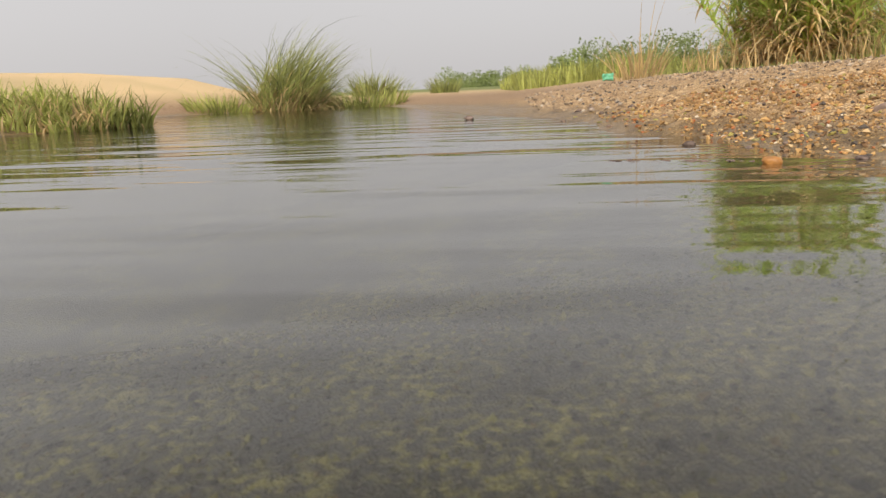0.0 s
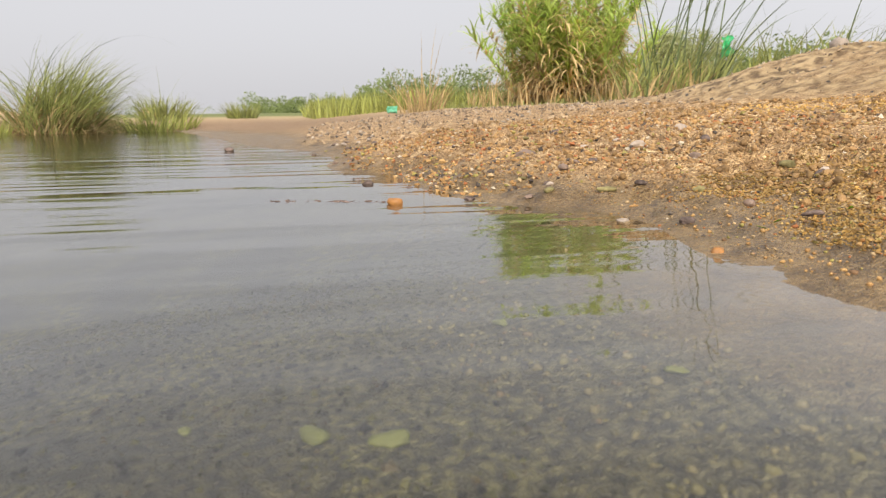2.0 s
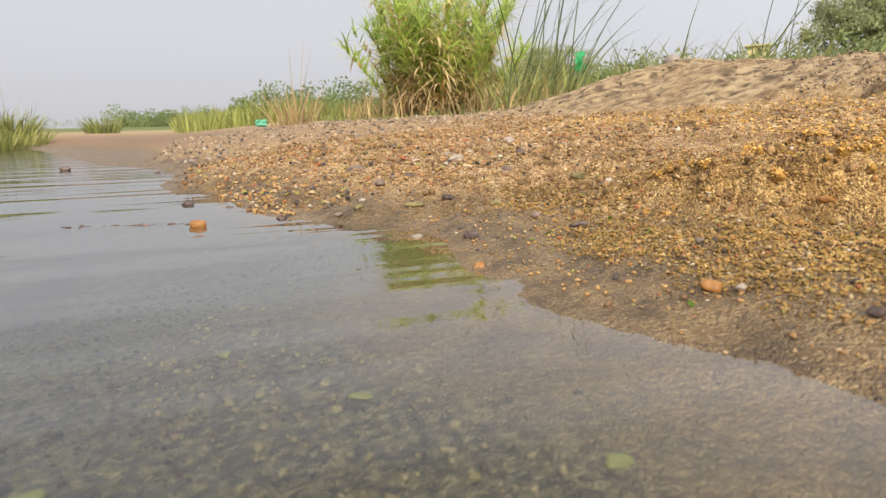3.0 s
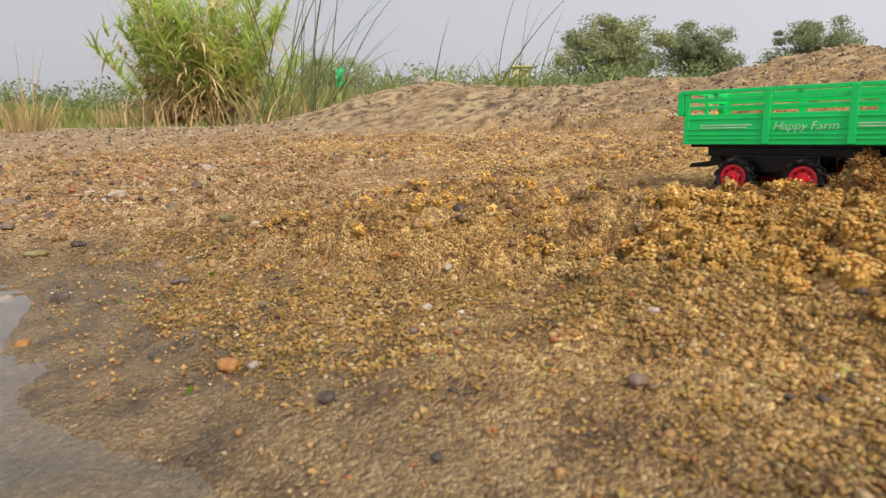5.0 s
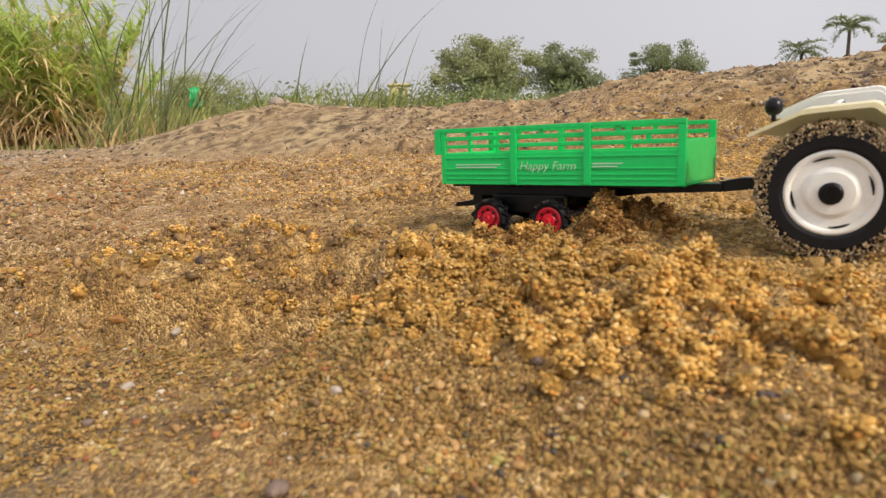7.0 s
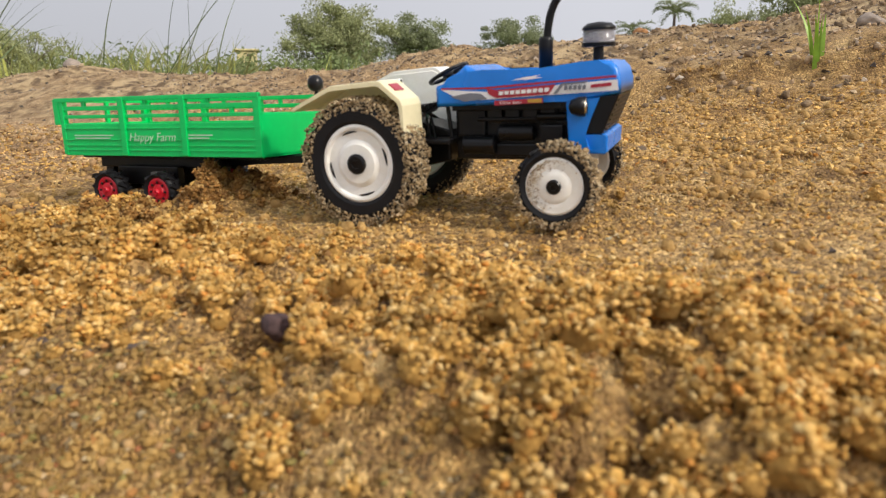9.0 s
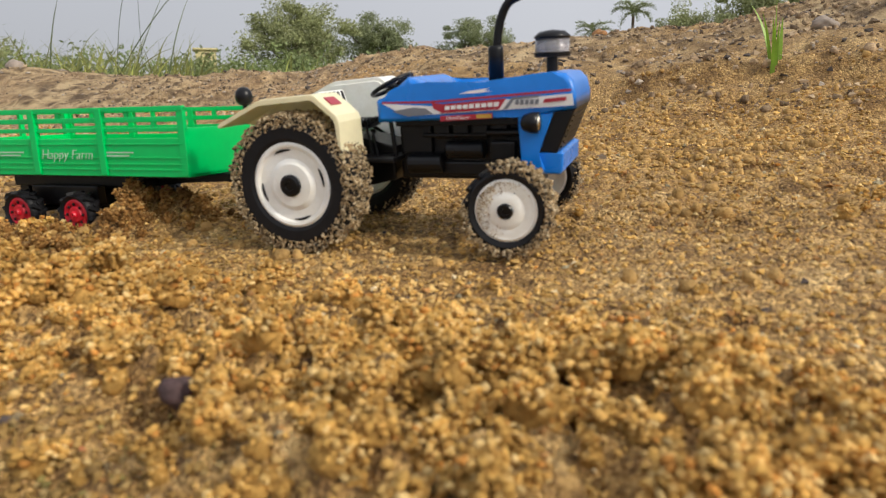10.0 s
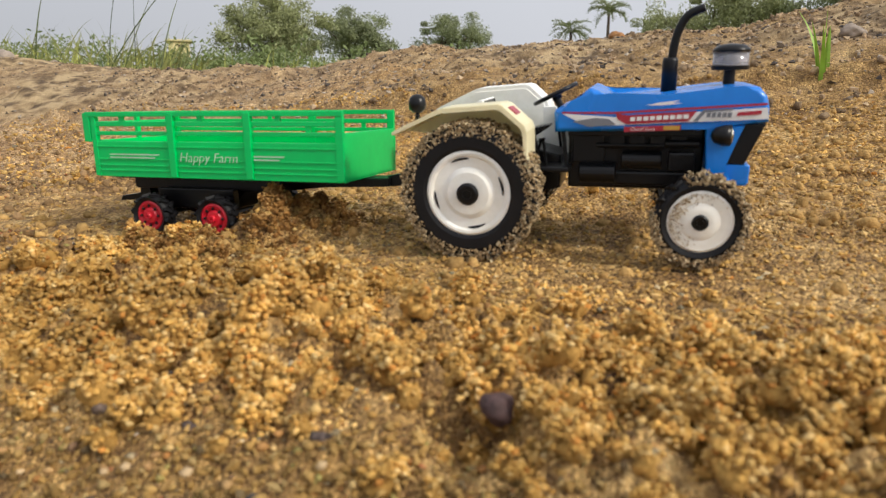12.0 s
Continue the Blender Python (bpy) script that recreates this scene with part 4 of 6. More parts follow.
def clump(name, label, x, y, radius, height, n, mat, width=0.012, lean=0.35, bend=0.9, dry=0.0, dry_mat=None, stems=0, seed=1, wind=None, group="", stem_mat=None, tall=1.0):
    """A tuft of grass: many blades from one foot, dry ones hanging round it, a few tall stems."""
    g = np.random.default_rng(seed)
    root = empty(name, (x, y, ground_at(x, y)))

    def blades(part, count, h, w, ln, bd, m, rad, lab=""):
        a = g.uniform(0, 2 * math.pi, count)
        rr = rad * np.sqrt(g.uniform(size=count))
        bx, by = rr * np.cos(a), rr * np.sin(a)
        bz = land(bx + x, by + y) - root.location.z - 0.01
        az = a + g.normal(0, 0.5, count)
        if wind is not None:
            az = np.where(g.uniform(size=count) < 0.75, wind + g.normal(0, 0.55, count), az)
        ln = np.abs(g.normal(ln, ln * 0.5, count)) * (0.3 + rr / max(rad, 1e-6))
        me = ribbons(part, np.stack([bx, by, bz], -1), az, h * g.uniform(0.5, 1.05, count), w * g.uniform(0.6, 1.3, count), ln, bd * g.uniform(0.3, 1.3, count), m, 6, g.uniform(0, math.pi, count))
        tagged(attach(part, me, root, lab), kind="stuff")

    blades("foliage", n, height, width, lean, bend, mat, radius)
    if dry:
        blades("dry_foliage", int(n * dry), height * 0.6, width, lean * 1.8, bend * 1.6, dry_mat or STALK_DRY, radius * 1.05, "dry straw-coloured blades")
    if stems:
        for k in range(stems):
            a, rr = g.uniform(0, 2 * math.pi), radius * 0.75 * math.sqrt(g.uniform())
            az = (wind + g.normal(0, 0.7)) if wind is not None and g.uniform() < 0.6 else a
            one = lambda v: np.array([float(v)])
            me = ribbons("stem", np.array([(rr * math.cos(a), rr * math.sin(a), -0.01)]), one(az), one(height * tall * g.uniform(0.8, 1.9)), one(width * g.uniform(0.55, 0.9) * (1.2 if stem_mat else 1)), one(abs(g.normal(lean * 0.8, lean * (1.1 if stem_mat else 0.5)))), one(bend * g.uniform(0.1, 1.3)), stem_mat or mat, 9, one(g.uniform(0, math.pi)))
            attach("stem", me, root)
    return tagged(root, label, "grass", group)


def reed_bush(x, y, radius, height, canes, seed):
    """A dense stand of giant reed: arching canes with long broad drooping leaves, straw-coloured below."""
    g = np.random.default_rng(seed)
    root = empty("reed_bush", (x, y, ground_at(x, y)))
    a, rr = g.uniform(0, 2 * math.pi, canes), radius * np.sqrt(g.uniform(size=canes))
    bx, by = rr * np.cos(a), rr * np.sin(a)
    h = height * g.uniform(0.5, 1.12, canes) * (1 - 0.42 * (rr / radius) ** 2)
    lean = 0.04 + 0.55 * (rr / radius) * g.uniform(0.2, 1.2, canes)
    az = a + g.normal(0, 0.45, canes)
    attach("cane_thicket", ribbons("cane_thicket", np.stack([bx, by, 0 * bx - 0.02], -1), az, h, np.full(canes, 0.020), lean, 0.20 * g.uniform(0.5, 1.2, canes), STALK_DRY, 6, g.uniform(0, math.pi, canes)), root, "straw-coloured canes")["kind"] = "stuff"
    withered = g.uniform(size=canes) < 0.3
    for part, mat, lo, hi, per, lab in (("leafage", REED, 0.16, 1.0, 66, "long green leaves"), ("dry_leafage", REED_DRY, 0.04, 0.86, 52, "withered yellow-brown leaves")):
        t = lo + (hi - lo) * g.uniform(size=(canes, per)) ** (0.7 if part == "leafage" else 0.9)
        # green canes keep dry leaves at the foot alone; withered ones carry few green leaves
        t = np.where(withered[:, None] if part == "leafage" else ~withered[:, None], np.where(g.uniform(size=t.shape) < 0.35, t, lo + (t - lo) * 0.45), t)
        s = t * h[:, None]
        off = np.sin(lean)[:, None] * s + 0.07 * h[:, None] * t**2.5
        px, py = bx[:, None] + off * np.cos(az)[:, None], by[:, None] + off * np.sin(az)[:, None]
        pz = np.cos(lean)[:, None] * s
        n = px.size
        la = g.uniform(0, 2 * math.pi, n)
        size = g.uniform(0.20, 0.48, n) * height / 2.0 * (1.1 - 0.35 * t.ravel())
        if part == "leafage":
            start, droop = np.abs(g.normal(0.75, 0.30, n)), g.uniform(0.3, 2.0, n)
        else:
            start, droop = g.uniform(0.9, 2.0, n), g.uniform(0.5, 1.6, n)
        me = ribbons(part, np.stack([px.ravel(), py.ravel(), pz.ravel()], -1), la, size, g.uniform(0.017, 0.034, n) * height / 2.0, start, droop, mat, 5)
        tagged(attach(part, me, root, lab), kind="stuff")
    return tagged(root, "tall bushy giant reed, green above and straw-brown below", "bush")


def leaf_cloud(name, centres, spread, per, size, mat, g):
    """Crown: small leaf faces scattered about many twig ends."""
    n = len(centres) * per
    p = np.repeat(centres, per, 0) + np.clip(g.normal(size=(n, 3)), -1.45, 1.45) * np.repeat(spread, per)[:, None] * np.array((1, 1, 0.7))
    u = g.normal(size=(n, 3))
    u /= np.linalg.norm(u, axis=1)[:, None]
    w = np.cross(u, g.normal(size=(n, 3)))
    w /= np.linalg.norm(w, axis=1)[:, None]
    s = (size * g.uniform(0.6, 1.4, n))[:, None]
    v = np.stack([p - u * s, p + w * s * 0.45, p + u * s, p - w * s * 0.45], 1).reshape(-1, 3)
    return array_mesh(name, v, np.arange(4 * n).reshape(n, 4), mat, False)


def limb(bm, a, b, ra, rb, sides=7):
    a, b = Vector(a), Vector(b)
    q = (b - a).to_track_quat("Z", "Y")
    ring = []
    for c, r in ((a, ra), (b, rb)):
        ring.append([bm.verts.new(c + q @ Vector((r * math.cos(2 * math.pi * i / sides), r * math.sin(2 * math.pi * i / sides), 0))) for i in range(sides)])
    for i in range(sides):
        bm.faces.new((ring[0][i], ring[0][(i + 1) % sides], ring[1][(i + 1) % sides], ring[1][i]))
    bm.faces.new(ring[1])


def bm_mesh(name, bm, mat, smooth=True):
    me = bpy.data.meshes.new(name)
    bmesh.ops.recalc_face_normals(bm, faces=bm.faces)
    bm.to_mesh(me)
    bm.free()
    me.materials.append(mat)
    if smooth:
        me.shade_smooth()
    return me


def tree(label, x, y, height, width, seed, mat=None, lumps=46, per=110, name="tree"):
    """A broad tree: tapered trunk, forking limbs and a ragged crown of many small leaves."""
    g = np.random.default_rng(seed)
    z0 = ground_at(x, y)
    root = empty(name, (x, y, z0))
    bm = bmesh.new()
    fork = height * 0.28
    limb(bm, (0, 0, -0.2), (0, 0, fork), height * 0.03, height * 0.02)
    tips = []
    for i in range(7):
        a = 2 * math.pi * i / 7 + g.uniform(-0.4, 0.4)
        m = Vector((math.cos(a) * width * 0.22, math.sin(a) * width * 0.22, height * g.uniform(0.42, 0.62)))
        limb(bm, (0, 0, fork * 0.95), m, height * 0.014, height * 0.008)
        for _ in range(3):
            e = m + Vector((g.normal() * width * 0.13, g.normal() * width * 0.13, height * g.uniform(0.08, 0.26)))
            limb(bm, m, e, height * 0.007, height * 0.003, 5)
            tips.append(e)
    attach("trunk", bm_mesh("trunk", bm, BARK), root, "grey-brown trunk and limbs")
    c = []
    skew = g.normal(0, 0.10, 2)
    while len(c) < lumps:
        p = g.uniform(-1, 1, 3)
        if 0.25 < np.linalg.norm(p) < 1:
            q = 1 + 0.22 * math.sin(3.1 * math.atan2(p[1], p[0]) + seed) + 0.20 * math.sin(4.3 * p[2] + 2.3 * p[0] + seed)
            c.append((p[0] * width * 0.44 * q + skew[0] * width * p[2], p[1] * width * 0.44 * q, height * 0.56 + p[2] * height * 0.34 * (0.8 + 0.25 * q)))
    c = np.array(c + [tuple(t) for t in tips])
    attach("crown", leaf_cloud("crown", c, g.uniform(0.03, 0.085, len(c)) * width, int(per * 1.2), width * 0.0138, mat or HAZED_LEAF, g), root, "uneven green crown, dulled by haze put into its colour")
    return tagged(root, label, "tree")


def palm(x, y, height, seed):
    g = np.random.default_rng(seed)
    root = empty("palm_tree", (x, y, ground_at(x, y)))
    bm = bmesh.new()
    pts = [Vector((0.05 * height * (i / 8) ** 2, 0, height * i / 8)) for i in range(9)]
    for i in range(8):
        limb(bm, pts[i], pts[i + 1], 0.17 - 0.009 * i, 0.17 - 0.009 * (i + 1))
    attach("trunk", bm_mesh("trunk", bm, BARK), root, "slim curved trunk")
    fr = 26
    az = np.linspace(0, 2 * math.pi, fr, endpoint=False) + g.normal(0, 0.1, fr)
    leaflets = []
    for a in az:
        lean0, L = g.uniform(0.2, 1.6), 1.7
        x_, z_, ang = 0.0, 0.0, lean0
        for s in range(12):
            x_ += math.sin(ang) * L / 12
            z_ += math.cos(ang) * L / 12
            ang += 0.13
            for side in (-1, 1):
                leaflets.append((x_ * math.cos(a), x_ * math.sin(a), z_, a + side * 0.9, 0.5 * math.sin(0.3 + 2.5 * s / 12)))
    L = np.array(leaflets)
    base = L[:, :3] + np.array(pts[-1])
    me = ribbons("fronds", base, L[:, 3], np.maximum(L[:, 4], 0.2), np.full(len(L), 0.11), np.full(len(L), 1.1) + g.normal(0, 0.2, len(L)), np.full(len(L), 0.9), HAZED_LEAF, 3)
    tagged(attach("frond_crown", me, root, "feathery drooping fronds"), kind="stuff")
    return tagged(root, "distant coconut palm with drooping dark fronds", "palm tree")


def polar(az, dist, x0=0.75, y0=-0.1):
    """A place by compass bearing from +y towards +x, and distance."""
    return x0 + dist * math.sin(radians(az)), y0 + dist * math.cos(radians(az))


def grass_field(name, label, n, place, h, w, mat, seed, bend=0.7, freq=0.9):
    g = np.random.default_rng(seed)
    xy = place(g, n)
    z = land(xy[:, 0], xy[:, 1], False) - 0.02
    b = np.column_stack([xy, z])
    n = len(b)
    tall = 0.35 + 1.3 * step(fbm(xy[:, 0] * freq, xy[:, 1] * freq, seed, 3), 0.3, 0.7)
    me = ribbons(name, b, g.uniform(0, 6.28, n), h * tall * g.uniform(0.4, 1.1, n), np.full(n, w), np.abs(g.normal(0.15, 0.2, n)), bend * g.uniform(0.2, 1.2, n), mat, 4, g.uniform(0, 3.14, n))
    return tagged(new(name, me), label, "grass", kind="stuff")


def polar_patch(az0, az1, d0, d1):
    def place(g, n):
        a, d = np.radians(g.uniform(az0, az1, n)), d0 + (d1 - d0) * g.uniform(size=n) ** 0.8
        return np.column_stack([0.75 + d * np.sin(a), -0.1 + d * np.cos(a)])
    return place


reed_bush(*polar(19.4, 9.0), 0.60, 2.15, 84, 3)
# tall sedge on the end of the mound
clump("tall_sedge", "tall green sedge with thin arching stems, dry at the foot", 2.42, 3.35, 0.30, 0.42, 150, STALK, 0.010, 0.26, 0.9, 1.0, STALK_DRY, 34, 5, -0.6, "", SEDGE, 1.9)
clump("low_sedge", "thin low sedge blades leaning over the mound", 2.95, 3.0, 0.30, 0.40, 140, STALK, 0.009, 0.5, 0.9, 0.3, STALK_DRY, 7, 8, -0.9, "", SEDGE, 1.1)
clump("low_sedge", "sparse low sedge blades behind the mound", 3.1, 2.3, 0.35, 0.32, 110, STALK, 0.008, 0.6, 0.9, 0.2, STALK_DRY, 6, 9, -0.9, "", SEDGE, 1.3)
# far bank
clump("grass_clump", "tall windblown grass clump with a straw-coloured skirt", -3.05, 9.75, 0.50, 1.45, 900, STALK, 0.015, 0.5, 1.7, 1.3, STALK_DRY, 9, 12, 0.2, "", SEDGE, 0.9)
clump("grass_clump", "small dark green grass clump on the far sand", -2.35, 13.0, 0.42, 0.58, 260, STALK, 0.022, 0.4, 0.9, 0.2, STALK_DRY, 4, 13)
clump("grass_clump", "low bright grass beside the tall clump", -2.1, 10.8, 0.7, 0.42, 420, FIELD, 0.02, 0.4, 0.8, 0.2, STALK_DRY, 0, 14)
clump("grass_clump", "low rounded grass patch on the sand", -3.75, 9.0, 0.45, 0.28, 360, FIELD, 0.016, 0.4, 0.8, 0.1, STALK_DRY, 0, 15)
clump("grass_clump", "small dark bush at the end of the pond", -1.1, 14.5, 0.3, 0.42, 200, STALK, 0.02, 0.35, 0.6, 0, None, 0, 16)
clump("grass_tuft", "small bright green tuft of young grass on gravel", 1.783, -0.287, 0.006, 0.088, 7, TUFT, 0.005, 0.10, 0.45, 0.5, STALK_DRY, 0, 17)


def spit(g, n):
    y = g.uniform(1.4, 3.32, n)
    xy = np.column_stack([shore_left(y) + 0.02 - 1.1 * g.uniform(size=n) ** 1.3, y])
    return xy[g.uniform(size=n) < step(fbm(xy[:, 0] * 3.2, xy[:, 1] * 3.2, 23, 2), 0.30, 0.62)]


grass_field("bank_grass", "low yellow-green grass on the water's edge", 11000, spit, 0.14, 0.010, FIELD, 20, 1.9, 5.0)
grass_field("dry_bank_grass", "straw-coloured dry grass among the bank grass", 3000, spit, 0.13, 0.010, STALK_DRY, 26, 1.9, 5.0)
grass_field("field_grass", "tall green reeds and grass along the field", 9500, polar_patch(-2, 17, 9.5, 19), 0.24, 0.022, FIELD, 21)
grass_field("meadow_grass", "rough green grass behind the mound", 3600, polar_patch(24, 60, 8, 20), 0.55, 0.035, FIELD, 22)
grass_field("bush_foot_grass", "dry grass at the reed's foot", 500, polar_patch(11, 30, 7.8, 9.6), 0.30, 0.016, STALK_DRY, 23)
grass_field("green_foot_grass", "green grass at the reed's foot", 1300, polar_patch(8, 30, 7.6, 9.8), 0.30, 0.016, STALK, 25, 1.2)
clump("dry_grass_clump", "bleached dry grass with one long bent stem", *polar(6.3, 6.3), 0.22, 0.42, 90, STALK_DRY, 0.012, 0.4, 0.7, 0, None, 5, 24)

tree("broad dull green tree beyond the mound", *polar(53.0, 40), 6.3, 6.0, 31, HAZED_LEAF_LIGHT, 90, 210)
tree("broad dull green tree with a darker crown", *polar(60.0, 44), 6.0, 5.6, 32, HAZED_LEAF, 80, 200)
tree("rounded tree standing alone beyond the mound", *polar(68.5, 44), 6.2, 4.6, 33, HAZED_LEAF, 70, 190)
tree("small bushy tree behind the sedge", *polar(29.5, 22), 2.3, 2.6, 34, HAZED_LEAF_LIGHT, 60, 160)
tree("hazy green tree above the crest", *polar(91.0, 46), 7.8, 7.5, 35, HAZED_LEAF_LIGHT, 90, 200)
tree("hazy green tree above the crest", *polar(98.5, 44), 7.8, 8.0, 36, HAZED_LEAF, 70, 180)
tree("low spreading tree above the crest", *polar(85.8, 50), 7.4, 6.0, 37, HAZED_LEAF_LIGHT, 50, 150)
palm(*polar(78.0, 50), 5.0, 41)
palm(*polar(81.0, 52), 6.6, 42)


def woods(name, label, az0, az1, dist, height, n, seed, leaf=0.024):
    """Far woods as one ragged band of crowns."""
    g = np.random.default_rng(seed)
    c, s = [], []
    for _ in range(n):
        a = g.uniform(az0, az1)
        x, y = polar(a, dist * g.uniform(0.9, 1.15))
        h = height * g.uniform(0.55, 1.1)
        z = float(land(np.array([x]), np.array([y]), False)[0])
        for _ in range(7):
            c.append((x + g.normal() * h * 0.32, y + g.normal() * h * 0.3, z + h * 0.85 * g.uniform() ** 1.5))
            s.append(h * 0.14)
    me = leaf_cloud(name, np.array(c), np.array(s), 46, height * leaf * 1.15, HEDGE, g)
    return tagged(new(name, me), label, "woods", kind="stuff")


woods("far_woods", "distant hazy green woods beyond the field", 4, 21, 60, 3.3, 110, 51, 0.036)
woods("low_woods", "thin hazy tree line at the end of the pond", -6, 6, 64, 1.9, 60, 55, 0.045)
woods("hedge_row", "low green hedge and bushes behind the mound", 24, 70, 34, 2.8, 230, 52, 0.032)
woods("far_hedge", "distant low trees along the skyline", 62, 125, 60, 3.6, 80, 53)
woods("far_left_woods", "thin distant tree line beyond the sand", -45, -5, 90, 1.6, 60, 54)


# ---- the toy tractor and its trailer (millimetres in these functions) ----
MM = 0.001


def part(name, bm, mat, parent, label="", smooth=False):
    bmesh.ops.recalc_face_normals(bm, faces=bm.faces)
    me = bpy.data.meshes.new(name)
    bm.to_mesh(me)
    bm.free()
    me.materials.append(mat)
    if smooth:
        me.shade_smooth()
    o = new(name, me)
    o.parent = parent
    if label:
        tagged(o, label)
    return o


def add_box(bm, x0, x1, y0, y1, z0, z1, bevel=0.6, m=None):
    vs = [bm.verts.new(Vector((x, y, z)) * MM) for x in (x0, x1) for y in (y0, y1) for z in (z0, z1)]
    fs = [bm.faces.new([vs[i] for i in f]) for f in ((0, 1, 3, 2), (4, 6, 7, 5), (0, 4, 5, 1), (2, 3, 7, 6), (0, 2, 6, 4), (1, 5, 7, 3))]
    if m is not None:
        bmesh.ops.transform(bm, matrix=m, verts=vs)
    if bevel:
        es = list({e for f in fs for e in f.edges})
        bmesh.ops.bevel(bm, geom=es, offset=bevel * MM, segments=2, affect="EDGES", profile=0.6)


def add_prism(bm, profile, y0, y1, bevel=0.8, taper=None):
    """A side profile (x, z) drawn out from y0 to y1; taper(x, z) scales y."""
    rings = []
    for y in (y0, y1):
        rings.append([bm.verts.new(Vector((x, y * (taper(x, z) if taper else 1), z)) * MM) for x, z in profile])
    n = len(profile)
    fs = [bm.faces.new(rings[0]), bm.faces.new(rings[1][::-1])]
    for i in range(n):
        fs.append(bm.faces.new((rings[0][i], rings[1][i], rings[1][(i + 1) % n], rings[0][(i + 1) % n])))
    if bevel:
        es = list({e for f in fs[:2] for e in f.edges})
        bmesh.ops.bevel(bm, geom=es, offset=bevel * MM, segments=3, affect="EDGES", profile=0.5)


def add_lathe(bm, profile, cx, cz, segs=40, y0=0.0, side=1):
    """Revolve (radius, y) about the axle through (cx, cz); side mirrors y."""
    rings = []
    for r, y in profile:
        rings.append([bm.verts.new(Vector((cx + r * math.cos(2 * math.pi * i / segs), y0 + side * y, cz + r * math.sin(2 * math.pi * i / segs))) * MM) for i in range(segs)] if r > 0.01 else [bm.verts.new(Vector((cx, y0 + side * y, cz)) * MM)])
    for a, b in zip(rings, rings[1:]):
        for i in range(segs):
            j = (i + 1) % segs
            q = [a[i % len(a)], a[j % len(a)], b[j % len(b)], b[i % len(b)]]
            q = list(dict.fromkeys(q))
            if len(q) > 2:
                bm.faces.new(q)


def add_post(bm, profile, cx, cy, segs=28):
    """Revolve (radius, z) about an upright axis."""
    rings = []
    for r, z in profile:
        rings.append([bm.verts.new(Vector((cx + r * math.cos(2 * math.pi * i / segs), cy + r * math.sin(2 * math.pi * i / segs), z)) * MM) for i in range(segs)] if r > 0.01 else [bm.verts.new(Vector((cx, cy, z)) * MM)])
    for a, b in zip(rings, rings[1:]):
        for i in range(segs):
            j = (i + 1) % segs
            q = list(dict.fromkeys([a[i % len(a)], a[j % len(a)], b[j % len(b)], b[i % len(b)]]))
            if len(q) > 2:
                bm.faces.new(q)


def add_tube(bm, path, r, segs=12):
    """A round tube along a path of points, closed at both ends."""
    pts = [Vector(p) * MM for p in path]
    rings = []
    for i, p in enumerate(pts):
        d = (pts[min(i + 1, len(pts) - 1)] - pts[max(i - 1, 0)]).normalized()
        q = d.to_track_quat("Z", "Y")
        rr = (r[i] if isinstance(r, (list, tuple)) else r) * MM
        rings.append([bm.verts.new(p + q @ Vector((rr * math.cos(2 * math.pi * k / segs), rr * math.sin(2 * math.pi * k / segs), 0))) for k in range(segs)])
    for a, b in zip(rings, rings[1:]):
        for k in range(segs):
            bm.faces.new((a[k], a[(k + 1) % segs], b[(k + 1) % segs], b[k]))
    bm.faces.new(rings[0][::-1]), bm.faces.new(rings[-1])


def arc_path(points, n=6):
    """A smooth path through points."""
    p = [Vector(q) for q in points]
    out = []
    for i in range(len(p) - 1):
        a, b, c, d = p[max(i - 1, 0)], p[i], p[i + 1], p[min(i + 2, len(p) - 1)]
        for k in range(n):
            t = k / n
            out.append(0.5 * ((2 * b) + (c - a) * t + (2 * a - 5 * b + 4 * c - d) * t * t + (3 * b - a - 3 * c + d) * t**3))
    return out + [p[-1]]


def crust(parent, cx, cz, y0, y1, ra, rb, n, seed, cover=1.0, size=0.6, name="sand_crust", gap=None):
    """Sand stuck to a tyre's tread and shoulders."""
    g = np.random.default_rng(seed)
    a = g.uniform(0, 2 * math.pi, n)
    if gap is not None:
        a = a[np.abs((a - gap[0] + math.pi) % (2 * math.pi) - math.pi) > gap[1] * g.uniform(0.6, 1.2, n)]
    n = len(a)
    on_side = g.uniform(size=n) < 0.22
    y = np.where(on_side, y0 + g.uniform(-0.3, 1.0, n), g.uniform(y0, y1, n))
    lug = 1.0 * np.sin(a * 20 + y * 0.25)
    r = np.where(on_side, g.uniform(ra + 0.55 * (rb - ra), rb, n), rb + g.uniform(-0.5, 0.7, n) + np.maximum(lug, -0.6))
    c = np.stack([cx + r * np.cos(a), y, cz + r * np.sin(a)], -1) * MM
    me = grains_mesh(name, c, (size * g.uniform(0.6, 1.5, n)) * MM, CRUST, g, False, 1.0)
    o = new(name, me)
    o.parent = parent
    return tagged(o, "grey-brown wet sand stuck to the tread", kind="stuff")


